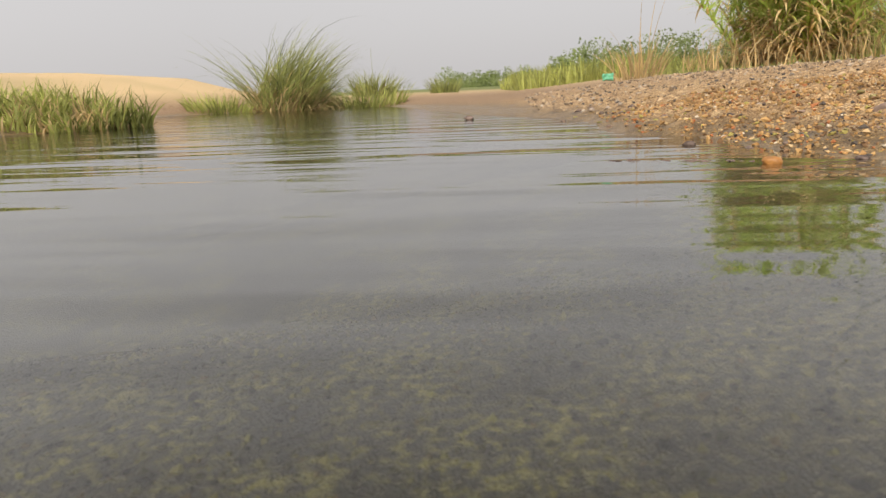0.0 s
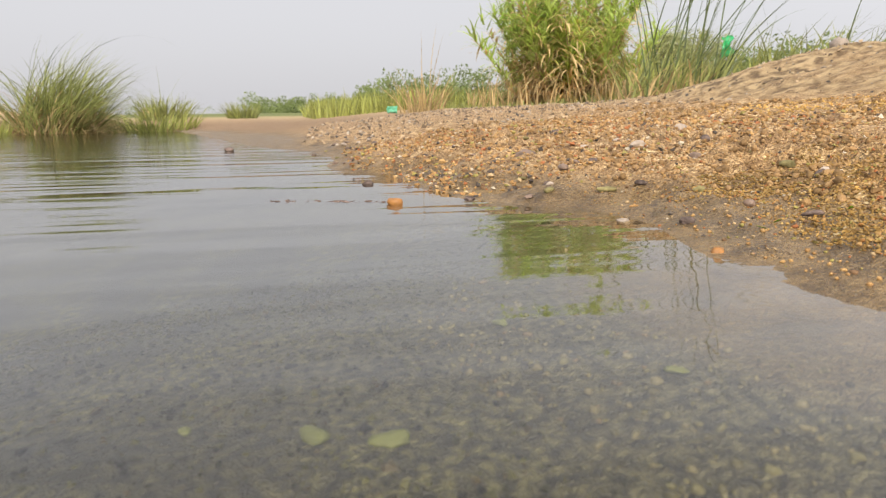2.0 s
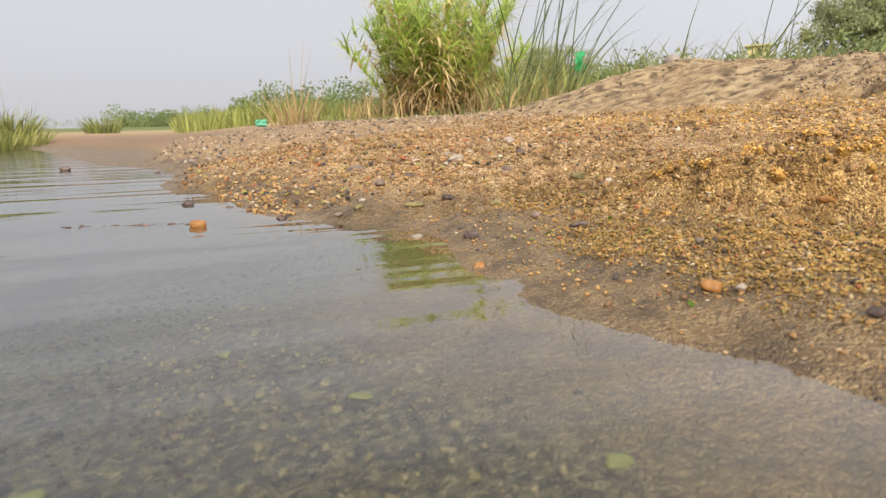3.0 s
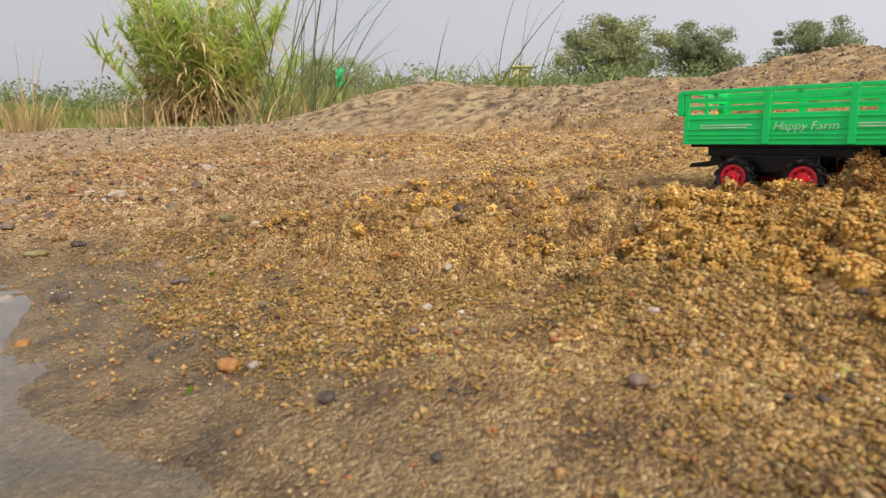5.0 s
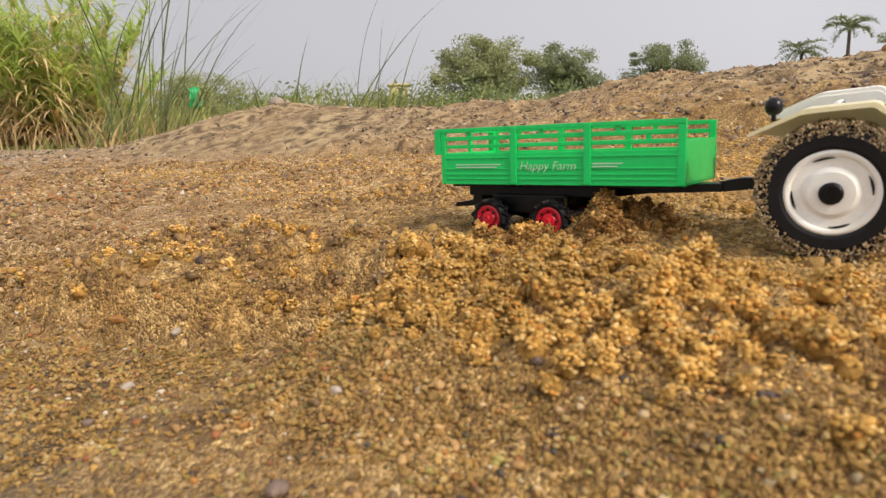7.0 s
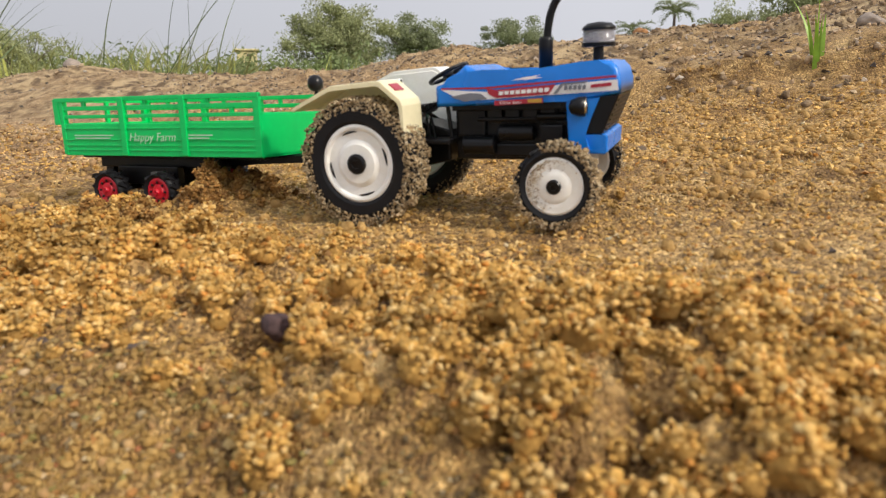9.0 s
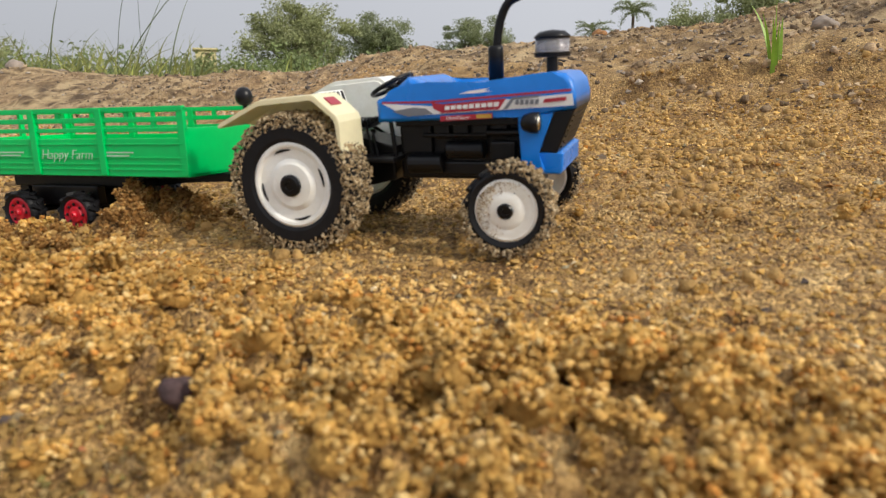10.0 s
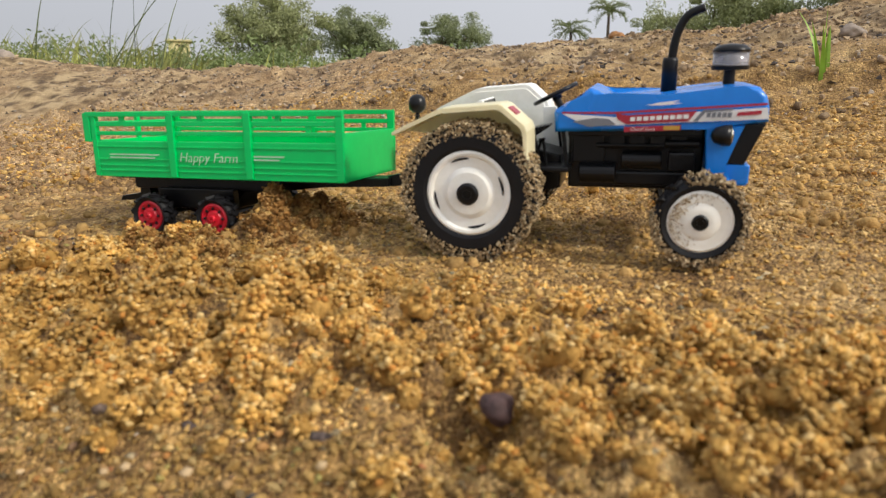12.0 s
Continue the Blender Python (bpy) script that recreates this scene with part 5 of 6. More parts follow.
def wheel(name, root, cx, cz, side, y_out, width, radius, rim_r, lugs, rim_mat, dish, seed, hub_r, grains, label, gap=None, hub_mat=None):
    """Ribbed tyre with a dished rim and a hub cap. side: -1 for the near side, 1 for the other."""
    yo, yi = y_out, y_out - width
    bm = bmesh.new()
    add_lathe(bm, ((rim_r, yi + 1.5), (rim_r + 2, yi + 0.4), (radius * 0.82, yi), (radius - 2.2, yi + 1.2), (radius - 1.4, yi + 3), (radius - 1.2, (yi + yo) / 2), (radius - 1.4, yo - 3), (radius - 2.2, yo - 1.2), (radius * 0.82, yo), (rim_r + 2, yo - 0.3), (rim_r + 0.4, yo - 1.2), (rim_r, yo - 2.5), (rim_r, yi + 1.5)), cx, cz, 56, 0, side)
    w = part(name, bm, RUBBER, root, label)
    bm = bmesh.new()
    add_box(bm, -0.9, 0.9, -width / 4 - 0.3, width / 4 + 0.3, -1.1, 1.1, 0.25)
    lug_mesh = bm_mesh("lug", bm, RUBBER, False)
    for k in range(lugs):
        a = 2 * math.pi * k / lugs
        for half, off in ((0, 0.0), (1, math.pi / lugs)):
            ya, yb = ((yi + 0.6, (yi + yo) / 2 + 0.6) if half == 0 else ((yi + yo) / 2 - 0.6, yo - 0.6))
            m = Matrix.Translation(Vector((cx, 0, cz)) * MM) @ Matrix.Rotation(-(a + off), 4, "Y") @ Matrix.Translation(Vector((radius - 1.0, side * (ya + yb) / 2, 0)) * MM) @ Matrix.Rotation(0.5 * side * (1 if half else -1), 4, "X")
            lug = new("lug", lug_mesh)
            lug.parent = w
            lug.matrix_local = m
    bm = bmesh.new()
    add_lathe(bm, ((rim_r + 0.4, yo - 1.6), (rim_r - 0.8, yo - 0.9), (rim_r - 2.0, yo - 1.2), (rim_r - 3.0, yo - dish), (rim_r * 0.62, yo - dish - 0.4), (rim_r * 0.50, yo - dish * 0.45), (hub_r + 0.6, yo - dish * 0.35), (hub_r * 0.9, yo - dish * 0.4), (0, yo - dish * 0.4)), cx, cz, 56, 0, side)
    add_lathe(bm, ((rim_r + 0.2, yi + 2.0), (rim_r - 1.2, yi + 1.6), (rim_r * 0.5, yi + 5.0), (0, yi + 5.0)), cx, cz, 40, 0, side)
    rim = part("rim", bm, rim_mat, w, "", True)
    rim.data.set_sharp_from_angle(angle=radians(28))
    if rim_mat is RED:
        for k in range(8):
            a = 2 * math.pi * k / 8
            bm = bmesh.new()
            add_tube(bm, [(cx + r * math.cos(a), side * (yo - dish * 0.62), cz + r * math.sin(a)) for r in (rim_r * 0.58, rim_r * 0.64, rim_r * 0.74, rim_r * 0.80)], [0.25, 0.75, 0.8, 0.3], 8)
            part("rim_hole", bm, BLACK, w, "dark hole in the rim")
    if dish > 2.0:
        for k in range(4):
            a = 2 * math.pi * (k + 0.15) / 4
            bm = bmesh.new()
            add_tube(bm, [(cx + (rim_r - 3.6) * math.cos(a + t), side * (yo - dish + 0.15), cz + (rim_r - 3.6) * math.sin(a + t)) for t in np.linspace(-0.28, 0.28, 7)], [0.15, 0.45, 0.6, 0.65, 0.6, 0.45, 0.15], 6)
            part("rim_slot", bm, BLACK, w, "dark slot in the rim")
    bm = bmesh.new()
    add_lathe(bm, ((hub_r, yo - dish * 0.5), (hub_r, yo + 0.4), (hub_r * 0.8, yo + 1.2), (hub_r * 0.45, yo + 1.2), (hub_r * 0.4, yo + 0.5), (0, yo + 0.5)), cx, cz, 24, 0, side)
    part("hub_cap", bm, hub_mat or BLACK, w)
    if gap and side < 0:
        g = np.random.default_rng(seed + 5)
        a = g.normal(2.7, 0.75, 420)
        r = (rim_r - 0.6) - np.abs(g.normal(0, 2.6, 420))
        c = np.stack([cx + r * np.cos(a), np.full(420, side * (yo - dish * 0.75)), cz + r * np.sin(a)], -1) * MM
        stain = new("sand_stain", grains_mesh("sand_stain", c, g.uniform(0.15, 0.42, 420) * MM, CRUST, g, False, 1.0))
        stain.parent = w
        tagged(stain, "damp sand sticking to the rim", kind="stuff")
    if grains:
        crust(w, cx, cz, side * yo if side < 0 else side * yi, side * yi if side < 0 else side * yo, rim_r, radius, grains, seed, gap=gap)
    return w


def slab(root, name, mat, x0, x1, z0, z1, y, thick=0.25, label=""):
    """A sticker or panel lying on a side wall at y."""
    bm = bmesh.new()
    add_box(bm, x0, x1, y - thick, y, z0, z1, 0)
    return part(name, bm, mat, root, label)


def sticker(root, name, mat, poly, y, label=""):
    bm = bmesh.new()
    a = [bm.verts.new(Vector((x, y, z)) * MM) for x, z in poly]
    b = [bm.verts.new(Vector((x, y - 0.2, z)) * MM) for x, z in poly]
    n = len(poly)
    bm.faces.new(a), bm.faces.new(b[::-1])
    for i in range(n):
        bm.faces.new((a[i], a[(i + 1) % n], b[(i + 1) % n], b[i]))
    return part(name, bm, mat, root, label)


def words(root, name, text, mat, size, x, y, z, label=""):
    """Lettering on the near side wall, read from outside."""
    cu = bpy.data.curves.new(name, "FONT")
    cu.body, cu.size, cu.extrude, cu.shear, cu.offset = text, size * MM, 0.1 * MM, 0.25, -0.010 * size * MM
    cu.align_x = "CENTER"
    tmp = bpy.data.objects.new(name, cu)
    me = bpy.data.meshes.new_from_object(tmp)
    bpy.data.objects.remove(tmp)
    me.materials.append(mat)
    o = new(name, me)
    o.parent = root
    o.matrix_local = Matrix.Translation(Vector((x, y, z)) * MM) @ Matrix.Rotation(radians(90), 4, "X")
    if label:
        tagged(o, label)
    return o


HEADING = -84.0
ROLL = 5.0
base = Vector((1.1394, -0.0640, 0.0842))
RIG = Matrix.Translation(base) @ Matrix.Rotation(radians(HEADING), 4, "Z") @ Matrix.Rotation(radians(ROLL), 4, "X") @ Matrix.Translation(Vector((0, 50.5, 0)) * MM)


def toy_tractor():
    root = empty("toy_tractor", (0, 0, 0))
    # hood
    bm = bmesh.new()
    prof = ((38.5, 61.2), (38.2, 71.0), (39.0, 72.2), (47.0, 73.6), (51.5, 79.6), (54.5, 82.0), (57.5, 81.0), (64.0, 76.8), (90.0, 78.6), (113.0, 81.2), (122.0, 81.8), (128.0, 81.2), (131.3, 77.5), (132.8, 72.0), (133.0, 66.0), (107.0, 62.8))
    add_prism(bm, prof, -29.5, 29.5, 2.6, lambda x, z: 1 - 0.0040 * max(0, z - 70) - 0.0011 * max(0, x - 95))
    hood = part("hood", bm, BLUE, root, "glossy blue hood", True)
    mod = hood.modifiers.new("edge", "WEIGHTED_NORMAL")
    mod.keep_sharp = True
    # stickers on both flanks
    for s in (-1, 1):
        y = -29.75 if s < 0 else 29.95
        sticker(hood, "white_stripe", WHITE_STICKER, ((42, 70.2), (66, 68.6), (131.5, 72.6), (132.2, 67.6), (98, 66.2), (64, 64.6), (50, 66.2)), y, "white and grey side stripe")
        sticker(hood, "grey_stripe", GREY_STICKER, ((47, 66.6), (58, 68.2), (64, 67.6), (67.5, 65.0), (55, 64.0)), y - 0.22 if s < 0 else y + 0.22)
        sticker(hood, "red_stripe", RED_STICKER, ((67, 70.2), (72, 69.4), (102.5, 71.3), (99, 66.6), (72, 65.3), (68, 67.4)), y - 0.22 if s < 0 else y + 0.22)
        sticker(hood, "red_line", RED_STICKER, ((42, 71.0), (66, 70.9), (131.0, 74.6), (131.2, 73.6), (66, 69.9), (42, 70.2)), y - 0.1 if s < 0 else y + 0.1)
        sticker(hood, "grey_stripe", GREY_STICKER, ((101, 66.6), (105, 71.6), (118, 72.4), (117, 71.4), (106, 70.6), (103, 66.6)), y - 0.22 if s < 0 else y + 0.22)
        # brand lettering shown as plain bars
        for k in range(9):
            x = 73.5 + 2.9 * k
            sticker(hood, "letter_bar", WHITE_STICKER, ((x, 66.7 + 0.045 * (x - 73)), (x + 2.2, 66.8 + 0.045 * (x - 73)), (x + 2.4, 68.6 + 0.05 * (x - 73)), (x + 0.2, 68.5 + 0.05 * (x - 73))), y - 0.5 if s < 0 else y + 0.5)
        for k in range(5):
            x = 106.5 + 2.2 * k
            sticker(hood, "letter_bar", GREY_STICKER, ((x, 68.4), (x + 1.6, 68.45), (x + 1.8, 70.6), (x + 0.2, 70.5)), y - 0.5 if s < 0 else y + 0.5)
        sticker(hood, "letter_bar", RED_STICKER, ((119, 69.0), (129, 69.8), (129, 71.4), (119.5, 70.6)), y - 0.5 if s < 0 else y + 0.5)
        sticker(hood, "leaf_sticker", WHITE_STICKER, ((80, 73.8), (86, 75.0), (95, 76.0), (92, 74.9), (96, 74.6), (88, 73.8)), (y + 0.55) if s < 0 else (y - 0.35))
        sticker(hood, "red_label", RED_STICKER, ((71, 61.6), (96, 62.6), (96, 65.0), (71, 64.0)), y - 0.3 if s < 0 else y + 0.3, "small red label strip")
    words(hood, "label_lettering", "Diesel Saver", WHITE_STICKER, 2.3, 79.5, -30.4, 62.4, "white lettering")
    slab(hood, "label_patch", GOLD_STICKER, 88.5, 95.5, 62.8, 64.6, -30.4)
    # nose
    bm = bmesh.new()
    for s in (-1, 1):
        ya, yb = sorted((s * 21.0, s * 28.5))
        add_prism(bm, ((107.0, 63.5), (108.5, 42.5), (113.0, 38.5), (119.0, 39.0), (116.2, 47.0), (123.2, 64.5)), ya, yb, 0.7)
    add_prism(bm, ((110.0, 40.0), (112.0, 37.2), (126.0, 36.8), (127.2, 38.2), (127.4, 46.0), (125.8, 47.0), (112.0, 46.6)), -26.5, 26.5, 0.9)
    part("nose", bm, BLUE, root, "blue nose panel and bumper")
    bm = bmesh.new()
    add_prism(bm, ((112.0, 64.8), (112.0, 47.0), (124.6, 46.4), (132.2, 65.4)), -26.8, 26.8, 0.8)
    grille = part("grille", bm, BLACK, root, "black front grille")
    for k in range(7):
        z = 48.5 + 2.3 * k
        bm = bmesh.new()
        add_box(bm, 125.0 + 0.4 * (z - 46.4) - 0.8, 125.0 + 0.4 * (z - 46.4) + 0.35, -23, 23, z, z + 0.9, 0.2)
        part("grille_bar", bm, BLACK, grille)
    for s in (-1, 1):
        bm = bmesh.new()
        add_tube(bm, [(110.0, s * 30.0, 60.5), (111.0, s * 30.6, 60.5), (114.0, s * 31.2, 60.5), (117.2, s * 31.2, 60.5)], [2.0, 3.6, 4.6, 4.7], 20)
        lamp = part("headlamp", bm, BLACK, root, "round black headlamp", True)
        bm = bmesh.new()
        add_tube(bm, [(117.0, s * 31.2, 60.5), (117.9, s * 31.2, 60.5), (118.5, s * 31.2, 60.5)], [4.2, 3.6, 1.4], 20)
        part("reflector", bm, CHROME, lamp, "shiny reflector", True)
    # exhaust and air cleaner
    bm = bmesh.new()
    add_post(bm, ((0, 78), (3.7, 78), (3.7, 93.0), (3.2, 94.6), (0, 94.6)), 90.5, 0, 24)
    add_tube(bm, arc_path(((91.0, 0, 92), (91.8, 0, 100), (93.6, 0, 107.5), (97.4, 0, 113.8), (104.5, 0, 116.9)), 6), 2.05, 14)
    part("exhaust_pipe", bm, BLACK, root, "bent black exhaust pipe", True)
    bm = bmesh.new()
    add_post(bm, ((0, 79), (2.8, 79), (2.6, 88), (8.4, 88.2), (8.6, 90.2), (0, 90.2)), 117.8, 0, 28)
    cleaner = part("air_cleaner", bm, BLACK, root, "black air cleaner stem")
    bm = bmesh.new()
    add_post(bm, ((8.0, 90.2), (8.0, 96.4), (7.4, 96.4), (7.4, 90.2), (8.0, 90.2)), 117.8, 0, 32)
    part("bowl", bm, LENS, cleaner, "clear plastic bowl", True)
    bm = bmesh.new()
    add_post(bm, ((0, 90), (3.6, 90), (4.2, 96.5), (8.5, 96.5), (8.4, 97.6), (6.0, 99.6), (0, 100.4)), 117.8, 0, 32)
    part("cap", bm, BLACK, cleaner, "domed black cap", True)
    # engine and gearbox
    bm = bmesh.new()
    add_box(bm, 44, 108, -15, 15, 32, 62.5, 1.2)
    engine = part("engine", bm, BLACK, root, "moulded black engine block")
    for nm, (xa, xb, hw_, za, zc, bv) in [("rocker_cover", (44, 107, 20, 58.5, 62.6, 0.6)), ("clutch_housing", (46, 62, 18.5, 45, 59, 1.0)), ("sump", (66, 104, 17.5, 34, 41, 1.2)), ("pump", (92, 104, 21, 42, 51, 1.0))] + [("cylinder", (64 + 9.5 * k, 71.5 + 9.5 * k, 19.5, 52, 60, 0.9)) for k in range(4)]:
        bm = bmesh.new()
        add_box(bm, xa, xb, -hw_, hw_, za, zc, bv)
        part(nm, bm, BLACK, engine)
    for s in (-1, 1):
        for x0, x1, r, z in ((50, 68, 5.0, 40.5), (70, 89, 4.2, 47.0), (90, 106, 2.0, 55.0), (58, 90, 1.2, 54.0)):
            bm = bmesh.new()
            yy = s * 19.0
            add_tube(bm, [(x0, yy, z), (x0 + 0.6, yy, z), (x1 - 0.6, yy, z), (x1, yy, z)], [r * 0.8, r, r, r * 0.8], 18)
            part("filter", bm, BLACK, engine)
    bm = bmesh.new()
    add_prism(bm, ((-24, 30), (-24, 48), (-10, 55), (24, 52), (40, 48), (40, 31), (10, 24), (-12, 24)), -14, 14, 1.2)
    part("gearbox", bm, BLACK, root)
    bm = bmesh.new()
    add_tube(bm, [(0, -32, 33.8), (0, -16, 33.8), (0, 16, 33.8), (0, 32, 33.8)], [4.5, 6.5, 6.5, 4.5], 18)
    part("rear_axle", bm, BLACK, root)
    bm = bmesh.new()
    add_tube(bm, [(106, -42, 24.5), (106, -20, 27.5), (106, 20, 27.5), (106, 42, 24.5)], 2.8, 12)
    add_box(bm, 101, 111, -8, 8, 26, 36, 0.8)
    part("front_axle", bm, BLACK, root)
    # platform, fenders, seat
    bm = bmesh.new()
    add_box(bm, 22, 46, -30, 30, 42, 44.2, 0.6)
    part("platform", bm, BLACK, root, "black foot platform")
    for s in (-1, 1):
        bm = bmesh.new()
        top = ((-38.5, 62.6), (-36.5, 63.9), (-15.0, 73.6), (-12.0, 74.6), (14.5, 76.3), (17.0, 75.6), (27.4, 66.6), (28.6, 63.5), (29.0, 46.0))
        low = [(-38.0, 61.4), (-36.0, 61.9), (-14.4, 71.6), (-12.0, 72.5), (14.0, 74.2), (16.0, 73.6), (25.6, 65.6), (26.8, 63.0), (27.2, 46.0)]
        ya, yb = sorted((s * 26.0, s * 49.5))
        add_prism(bm, list(top) + low[::-1], ya, yb, 0.5)
        wa, wb = sorted((s * 25.2, s * 27.2))
        add_prism(bm, list(low) + [(27.2, 44.0), (20.0, 44.0), (12.0, 50.0), (-12, 50.0), (-22.0, 60.0)], wa, wb, 0.4)
        if s > 0:
            bmesh.ops.translate(bm, verts=bm.verts[:], vec=Vector((0, 0, 5.5)) * MM)
        # the near side gets the yellower, lit-through colour, the far side plain white
        fender = part("fender", bm, CREAM_LIT_THROUGH if s < 0 else WHITE, root, "cream plastic mudguard, its colour yellowed for light shining through" if s < 0 else "dull white plastic mudguard")
        bm = bmesh.new()
        ya, yb = sorted((s * 34.0, s * 44.0))
        add_box(bm, -2.6, 2.6, ya, yb, 0, 0.5, 0.2, Matrix.Translation(Vector((20.6, 0, 72.6)) * MM) @ Matrix.Rotation(radians(40), 4, "Y"))
        part("tail_sticker", bm, RED_STICKER, fender, "small red sticker")
    bm = bmesh.new()
    add_tube(bm, [(-27.5, -40, 68.5), (-27.5, -40, 72)], 1.2, 10)
    add_post(bm, ((0, 71.5), (2.2, 71.8), (4.0, 73.6), (4.4, 76.0), (3.8, 78.6), (2.0, 80.3), (0, 80.7)), -27.5, -40, 20)
    part("rear_lamp", bm, BLACK, root, "round black work lamp", True)
    bm = bmesh.new()
    add_box(bm, 2, 22, -14, 14, 56, 60.5, 1.8)
    seat = part("seat", bm, WHITE, root, "white seat with black stripes")
    bm = bmesh.new()
    lean = Matrix.Translation(Vector((3, 0, 58)) * MM) @ Matrix.Rotation(radians(-16), 4, "Y")
    add_box(bm, -2.2, 1.6, -14, 14, 0, 18.5, 1.2, lean)
    part("backrest", bm, WHITE, seat)
    for k in range(6):
        bm = bmesh.new()
        add_box(bm, 1.7, 2.1, -12.5 + 4.4 * k, -10.6 + 4.4 * k, 3, 17.5, 0, lean)
        part("stripe", bm, BLACK, seat)
        bm = bmesh.new()
        add_box(bm, 5, 21, -12.5 + 4.4 * k, -10.6 + 4.4 * k, 60.4, 60.9, 0)
        part("stripe", bm, BLACK, seat)
    bm = bmesh.new()
    add_prism(bm, ((26.0, 44.5), (26.0, 70.0), (33.0, 70.0), (40.5, 58.0), (41.0, 44.5)), 19.5, 21.5, 0.4)
    part("toe_board", bm, WHITE, root, "dull white inner panel")
    # steering wheel
    tilt = Matrix.Translation(Vector((35.0, 0, 77.8)) * MM) @ Matrix.Rotation(radians(-26), 4, "Y")
    bm = bmesh.new()
    ring = [tilt @ (Vector((11.4 * math.cos(a), 11.4 * math.sin(a), 0)) * MM) / MM for a in np.linspace(0, 2 * math.pi, 33)]
    add_tube(bm, ring, 1.15, 8)
    for a in (0.3, 2.4, 4.5):
        add_tube(bm, [tilt @ (Vector((q * math.cos(a), q * math.sin(a), -0.8 if q < 6 else 0)) * MM) / MM for q in (0.5, 6, 11.3)], 0.9, 6)
    add_tube(bm, [tilt @ (Vector((0, 0, 0.8)) * MM) / MM, tilt @ (Vector((0, 0, -3)) * MM) / MM], 2.6, 14)
    part("steering_wheel", bm, BLACK, root, "thin black steering wheel", True)
    bm = bmesh.new()
    add_tube(bm, [(35.0, 0, 77), (39.5, 0, 68), (42, 0, 60)], 1.9, 10)
    part("steering_column", bm, BLACK, root)
    bm = bmesh.new()
    add_prism(bm, ((20, 60.5), (34, 63.5), (34, 62.3), (26, 57.0)), -16, -4, 0.3)
    guard = part("lever_guard", bm, BLACK, root, "ribbed black lever plate")
    for k in range(6):
        bm = bmesh.new()
        add_tube(bm, [(21.5 + 2.1 * k, -16.4, 61.2 + 0.45 * k), (24.5 + 1.5 * k, -16.4, 57.8 + 0.7 * k)], 0.45, 6)
        part("rib", bm, BLACK, guard)
    for x, y, dx, h in ((30, -18, -3, 15), (34, -21, -2, 12), (27, -16, 3, 11), (37, 18, -2, 13)):
        bm = bmesh.new()
        add_tube(bm, [(x, y, 44), (x + dx * 0.6, y, 44 + h * 0.6), (x + dx, y, 44 + h), (x + dx * 1.1, y, 45.5 + h)], [0.8, 0.7, 0.7, 1.4], 8)
        part("lever", bm, BLACK, root)
    for ya in (-22, 20):
        bm = bmesh.new()
        add_prism(bm, ((41.0, 61.5), (42.8, 61.5), (44.8, 44), (43.0, 44)), ya, ya + 2, 0.3)
        part("hood_strut", bm, BLACK, root)
    # wheels
    for s in (-1, 1):
        wheel("rear_wheel", root, 0, 33.8, s, 50.5, 21.0, 33.4, 20.6, 20, WHITE, 2.3, 60 + s, 5.4, 7000 if s < 0 else 1500, "black tyre with white rim, tread caked with sand")
        wheel("front_wheel", root, 106.0, 24.4, s, 50.5, 14.0, 20.0, 13.8, 16, WHITE, 1.0, 70 + s, 3.6, 3000 if s < 0 else 800, "black tyre with a dusty white rim", gap=(2.4, 0.7))
    bm = bmesh.new()
    add_prism(bm, ((-36, 33), (-36, 38), (-22, 38), (-22, 33)), -5, 5, 0.5)
    part("hitch", bm, BLACK, root)
    root.matrix_world = RIG
    return tagged(root, "blue and black plastic toy tractor with sandy tyres", "toy tractor")


